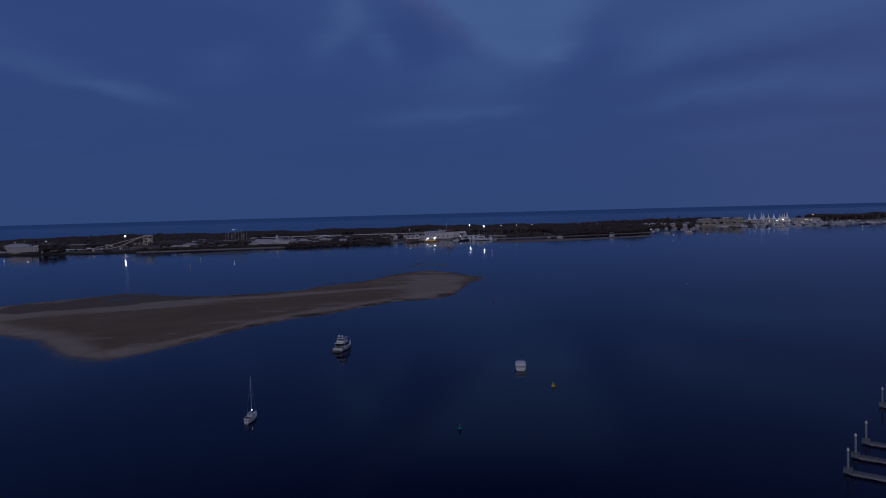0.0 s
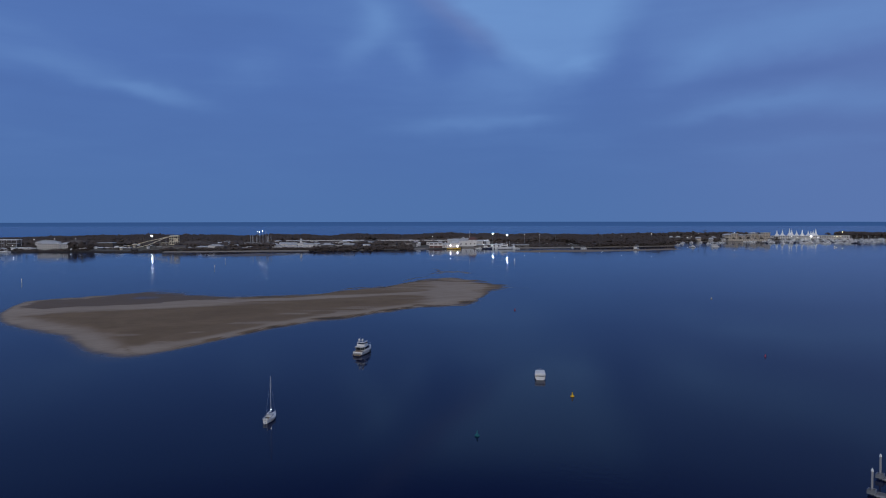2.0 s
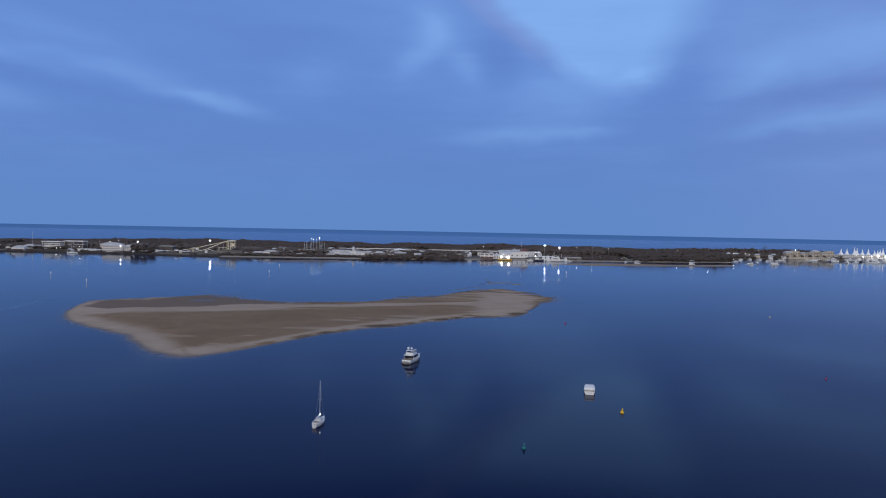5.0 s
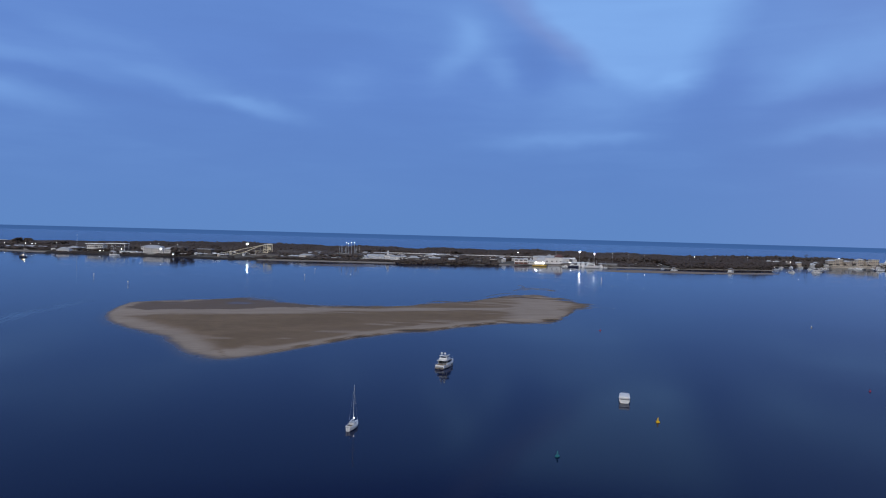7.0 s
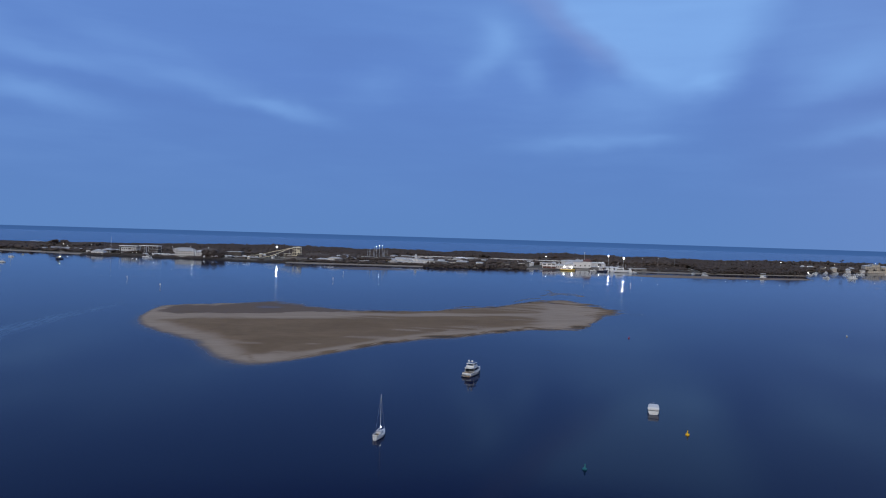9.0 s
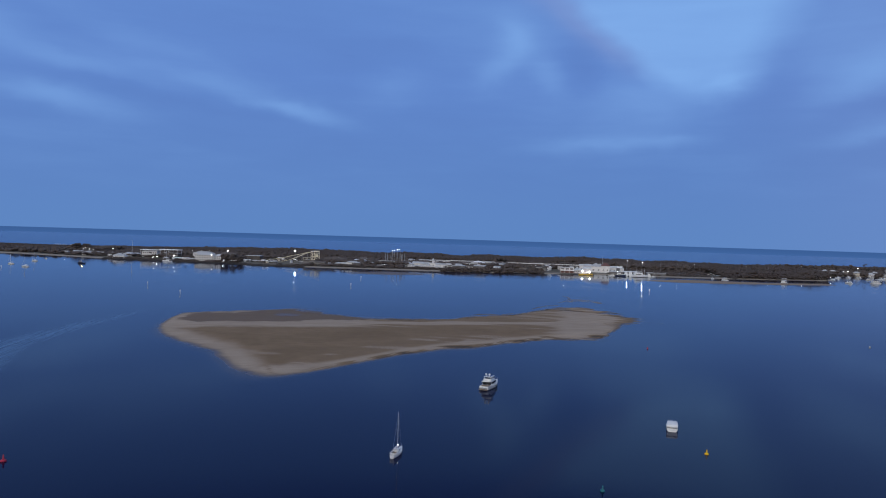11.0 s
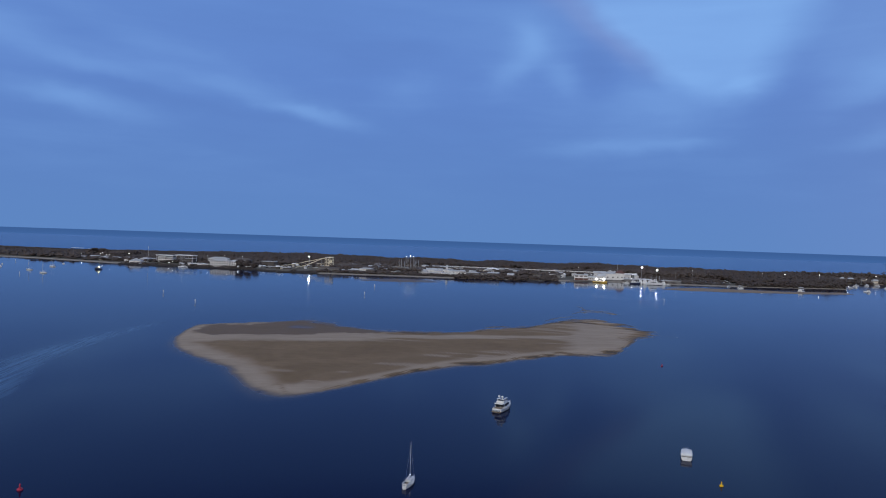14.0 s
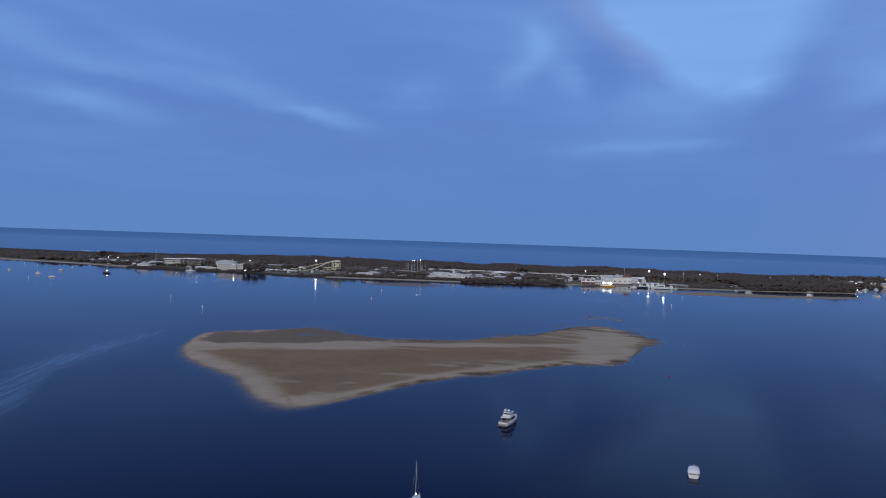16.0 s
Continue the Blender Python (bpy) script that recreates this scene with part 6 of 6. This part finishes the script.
building("marina_arcade", "long low white shopping arcade along the marina", "arcade", 755, 1704, 5, 108, 24, 6.6, "flat", 0.8, PALE, ROOF, 2, 26, (2.6, 2.4), True)
building("marina_arcade", "long white arcade wing with a pale flat roof", "arcade", 856, 1722, 5, 72, 22, 7.0, "flat", 0.8, PALE, ROOF, 2, 18, (2.6, 2.4), True)


def sail_peak(x, y, top, r):
    """A tensile canopy drawn up to a mast."""
    t = thing("sail_canopy", "white tensile sail peak over the marina arcade", "canopy", pose(x, y, 0), "sail canopies")
    bm = bmesh.new()
    z0 = 9.3
    lathe(bm, [(r, z0), (r * 0.66, z0 + (top - z0) * 0.10), (r * 0.36, z0 + (top - z0) * 0.30), (r * 0.15, z0 + (top - z0) * 0.62), (0.25, top)], 16)
    part("membrane", bm, MEMBRANE, t, smooth=True)
    part("mast", bars([(0, 0, 2), (0, 0, top + 0.8)], 0.2), PALE, t)
    for k in range(4):
        a = k * math.pi / 2 + 0.6
        part("tie", bars([(r * math.cos(a), r * math.sin(a), z0), (r * 1.15 * math.cos(a), r * 1.15 * math.sin(a), 3)], 0.12), STEEL, t)


for sx, st in ((724, 24.2), (737.2, 24.2), (754.2, 27.5), (759.5, 25.5), (771.5, 22.8), (784.6, 24.1), (799.1, 21.4), (805.7, 21.4), (810.9, 22.8), (817.4, 26.6)):
    sail_peak(sx, 1712 + (sx - 724) * 0.09, st - 1.0, 7.6)
for lx, ly, lz, mat in ((744, 1682, 8, LITSMALL), (758, 1683, 6, LITSMALL), (776, 1684, 7, LITSMALL), (790, 1684, 8, LIT), (806, 1686, 6, LITSMALL), (868, 1700, 18, LITWARM), (846, 1690, 7, LITWARM), (852, 1692, 7.6, LITWARM), (860, 1692, 7, LITWARM), (585, 1600, 19, LITFAR), (1000, 1725, 12, LITWARM)):
    light_mast("marina_lamp", "lit lamp on the marina promenade", lx, ly, lz, 2, mat, "marina lamps")

# moored boats in rows
rng = random.Random(33)
base_m = far_motor_yacht(heading(612, 1470, 8), "white motor yacht in the marina", 1.0, "marina boats")
base_n = far_motor_yacht(heading(660, 1486, 4), "dark hulled motor yacht in the marina", 1.1, "marina boats", NAVY)
base_s = far_sailing_yacht(heading(700, 1440, 5), "white yacht in the marina, sails stowed", 1.0, "marina boats")
for k in range(140):
    u = k / 139
    bx = 585 + 480 * u + rng.uniform(-5, 5)
    by = 1430 + 150 * max(0, u - 0.35) + rng.uniform(0, 130)
    if rng.random() < 0.55:
        copy_thing(rng.choice((base_m, base_m, base_n)), heading(bx, by, rng.choice((5, 95, 185, 275)) + rng.uniform(-8, 8), 0, rng.uniform(0.5, 1.05)))
    else:
        copy_thing(base_s, heading(bx, by, rng.choice((5, 95, 185, 275)) + rng.uniform(-8, 8), 0, rng.uniform(0.7, 1.15)))
for k in range(56):
    copy_thing(rng.choice((base_m, base_m, base_s)), heading(690 + 4.6 * k + rng.uniform(-2, 2), 1612 + 0.16 * (4.6 * k) + rng.uniform(-14, 18), rng.choice((92, 272)) + rng.uniform(-6, 6), 0, rng.uniform(0.65, 1.1)))
for bx, by, sc in ((398, 1372, 0.5), (390, 1262, 0.75), (414, 1400, 0.55), (424, 1440, 0.5), (452, 1470, 0.6), (470, 1420, 0.6), (503, 1462, 0.7), (462, 1497, 0.7), (480, 1500, 0.6), (440, 1482, 0.6), (520, 1490, 0.6)):
    copy_thing(base_m, heading(bx, by, rng.uniform(0, 360), 0, sc))
houseboat(heading(437, 1288, 10), "white catamaran with a bare deck frame", 1.5)
for k in range(4):
    pier("floating marina pontoon on dark piles", 640 + 110 * k, 1500 + 45 * k, 5, 100, 3)


# ---- single trees ----
def single_tree(x, y, h, r, label, seed, mat=LEAFDARK):
    rng = random.Random(seed)
    t = thing("tree", label, "tree", pose(x, y, land_z(x, y)), "shore trees")
    bm = bmesh.new()
    rod(bm, (0, 0, -0.3), (0.2, 0, h * 0.5), 0.35, 0.2, 7)
    for _ in range(6):
        a = rng.uniform(0, 6.28)
        rod(bm, (0.15, 0, h * rng.uniform(0.25, 0.5)), (math.cos(a) * r * 0.6, math.sin(a) * r * 0.6, h * rng.uniform(0.55, 0.8)), 0.14, 0.05, 5)
    part("trunk", bm, BARK, t)
    vs, fs, o = [], [], 0
    for _ in range(7):
        v, f = clump(rng, 120)
        s = rng.uniform(0.45, 0.7)
        vs.append(np.stack([v[:, 0] * r * s * 1.3 + rng.uniform(-0.5, 0.5) * r, v[:, 1] * r * s * 1.3 + rng.uniform(-0.5, 0.5) * r, np.maximum(v[:, 2], 0.15) * h * s + rng.uniform(0.08, 0.42) * h], -1))
        fs += [[i + o for i in q] for q in f[:-3]]
        o += len(v)
    me = bpy.data.meshes.new("crown")
    me.from_pydata(np.concatenate(vs).tolist(), [], fs)
    me.materials.append(mat)
    c = new("crown", me)
    c.parent = t
    return t


single_tree(-603, 1090, 17, 8, "big dark spreading fig tree on the shore", 1)
single_tree(-592, 1092, 15, 8, "dark spreading tree beside the fig", 2)
single_tree(-580, 1096, 12, 7, "dark rounded shore tree", 3)
single_tree(-822, 1104, 10, 6, "dark tree beside the beach house", 4)
for k in range(7):
    single_tree(572 + 15 * k, 1606 + (k % 3), 7 + (k * 5) % 4, 4.0, "dark garden tree before the hotel", 30 + k)
single_tree(-1050, 1290, 19, 12, "tall dark tree above the scrub", 6)
single_tree(-1035, 1300, 18, 11, "tall dark tree above the scrub", 7)


def palm(x, y, h, seed):
    rng = random.Random(seed)
    t = thing("palm_tree", "tall palm with a ragged crown above the roofs", "palm", pose(x, y, land_z(x, y)), "palms")
    lean = rng.uniform(-0.8, 0.8)
    part("trunk", bars([(0, 0, -0.3), (lean * 0.4, 0, h * 0.5), (lean, 0, h)], 0.2, 6), BARK, t)
    bm = bmesh.new()
    for k in range(13):
        a, up = k * 0.483 + rng.uniform(-0.15, 0.15), rng.uniform(0.1, 0.8)
        last = None
        for q in np.linspace(0, 1, 5):
            rr = 3.0 * q
            p = Vector((lean + math.cos(a) * rr, math.sin(a) * rr, h + up * 2.2 * q - 3.0 * q * q))
            wdt = 0.42 * math.sin(math.pi * (0.15 + 0.8 * q))
            sd = Vector((-math.sin(a), math.cos(a), 0)) * wdt
            row = [bm.verts.new(p + sd - Vector((0, 0, 0.2))), bm.verts.new(p), bm.verts.new(p - sd - Vector((0, 0, 0.2)))]
            if last:
                bm.faces.new((last[0], last[1], row[1], row[0])), bm.faces.new((last[1], last[2], row[2], row[1]))
            last = row
    part("crown", bm, LEAFDARK, t)


for k, (px, py, ph) in enumerate(((519, 1598, 22), (525, 1604, 24), (508, 1600, 18), (540, 1596, 17), (498, 1612, 18), (470, 1606, 16), (455, 1612, 17), (556, 1604, 16), (614, 1606, 17),
                                  (-815, 1096, 11), (-740, 1120, 10), (-728, 1118, 11), (-690, 1110, 10), (-765, 1122, 10))):
    palm(px, py, ph, 50 + k)


def pine(x, y, h, seed):
    rng = random.Random(seed)
    t = thing("norfolk_pine", "tall dark tiered pine on the skyline", "pine", pose(x, y, land_z(x, y)), "pines")
    part("trunk", bars([(0, 0, -0.3), (0, 0, h)], 0.25, 6), BARK, t)
    bm = bmesh.new()
    for k in range(13):
        u = k / 13
        z, r = h * (0.18 + 0.8 * u), (1 - u) * 3.6 + 0.4
        for j in range(7):
            a = j * 0.898 + rng.uniform(-0.2, 0.2)
            tip = Vector((math.cos(a) * r, math.sin(a) * r, z - 0.1 * r + rng.uniform(-0.2, 0.2)))
            sd = Vector((-math.sin(a), math.cos(a), 0)) * 0.45
            v = [bm.verts.new(q) for q in (Vector((0, 0, z + 0.3)), tip * 0.6 + Vector((0, 0, z * 0.4)) + sd, tip, tip * 0.6 + Vector((0, 0, z * 0.4)) - sd, Vector((0, 0, z - 0.5)))]
            bm.faces.new((v[0], v[1], v[2])), bm.faces.new((v[0], v[2], v[3])), bm.faces.new((v[4], v[2], v[1])), bm.faces.new((v[4], v[3], v[2]))
    part("crown", bm, LEAFDARK, t)


for k, (px, py, ph) in enumerate(((1098, 1880, 18), (1106, 1885, 21), (1113, 1890, 20), (1125, 1890, 22), (1140, 1895, 18), (990, 1860, 17), (940, 1850, 15))):
    pine(px, py, ph, 80 + k)


# ---- parked cars ----
def car(at, paint, label):
    t = thing("car", label, "car", at, "parked cars")
    body = bmesh.new()
    loft(body, [[Vector((x, 0.9 * w_, z)) for w_, z in ((1, 0.3), (1, h0), (0.9, h0 + 0.05), (-0.9, h0 + 0.05), (-1, h0), (-1, 0.3))] for x, h0 in ((-2.2, 0.75), (-2.0, 0.9), (0.9, 0.92), (2.0, 0.78), (2.2, 0.6))])
    part("body", body, paint, t)
    part("cabin", house_bm(-1.7, 1.0, 1.6, 1.55, 0.9, 0.55, 0.4, 0.8, 0.15), GLASS, t, "dark glazed cabin")
    part("roof", one_box(-0.45, 0, 1.44, 1.3, 1.25, 0.05), paint, t)
    for x in (-1.4, 1.4):
        for s in (1, -1):
            wheel = bmesh.new()
            rod(wheel, (x, s * 0.8, 0.32), (x, s * 0.92, 0.32), 0.32, seg=12)
            part("wheel", wheel, BLACK, t)
    return t


SILVER = material("silver_car_paint", (0.45, 0.46, 0.48), 0.3, metal=0.4, spread=0.05)
rng = random.Random(77)
kinds = [car(pose(-760, 1168, 2.81, 0, 0, 90), WHITE, "white car in the resort car park"), car(pose(-756, 1168, 2.81, 0, 0, 90), SILVER, "silver car in the resort car park"),
         car(pose(-752, 1168, 2.81, 0, 0, 90), NAVY, "dark blue car in the resort car park")]
for k in range(30):
    copy_thing(rng.choice(kinds), pose(-776 + 3.6 * k + rng.uniform(-0.3, 0.3), 1175 + 12 * (k % 2), 2.81, 0, 0, 90))
kinds = [car(pose(80, 1290, land_z(80, 1290) + 0.02, 0, 0, 8), WHITE, "white car on the grass by the landing"), car(pose(92, 1292, land_z(92, 1292) + 0.02, 0, 0, 8), SILVER, "silver car on the grass by the landing")]
for k in range(26):
    cx, cy = 66 + 4.6 * k + rng.uniform(-1, 1), 1272 + 34 * (k % 3) + rng.uniform(-2, 2)
    copy_thing(rng.choice(kinds), pose(cx, cy, land_z(cx, cy) + 0.03, 0, 0, 8 + rng.uniform(-6, 6)))
for k in range(44):
    cx = rng.uniform(62, 205)
    cy = shore(cx) + rng.uniform(35, 170)
    copy_thing(rng.choice(kinds), pose(cx, cy, land_z(cx, cy) + 0.03, 0, 0, rng.choice((8, 98)) + rng.uniform(-12, 12)))
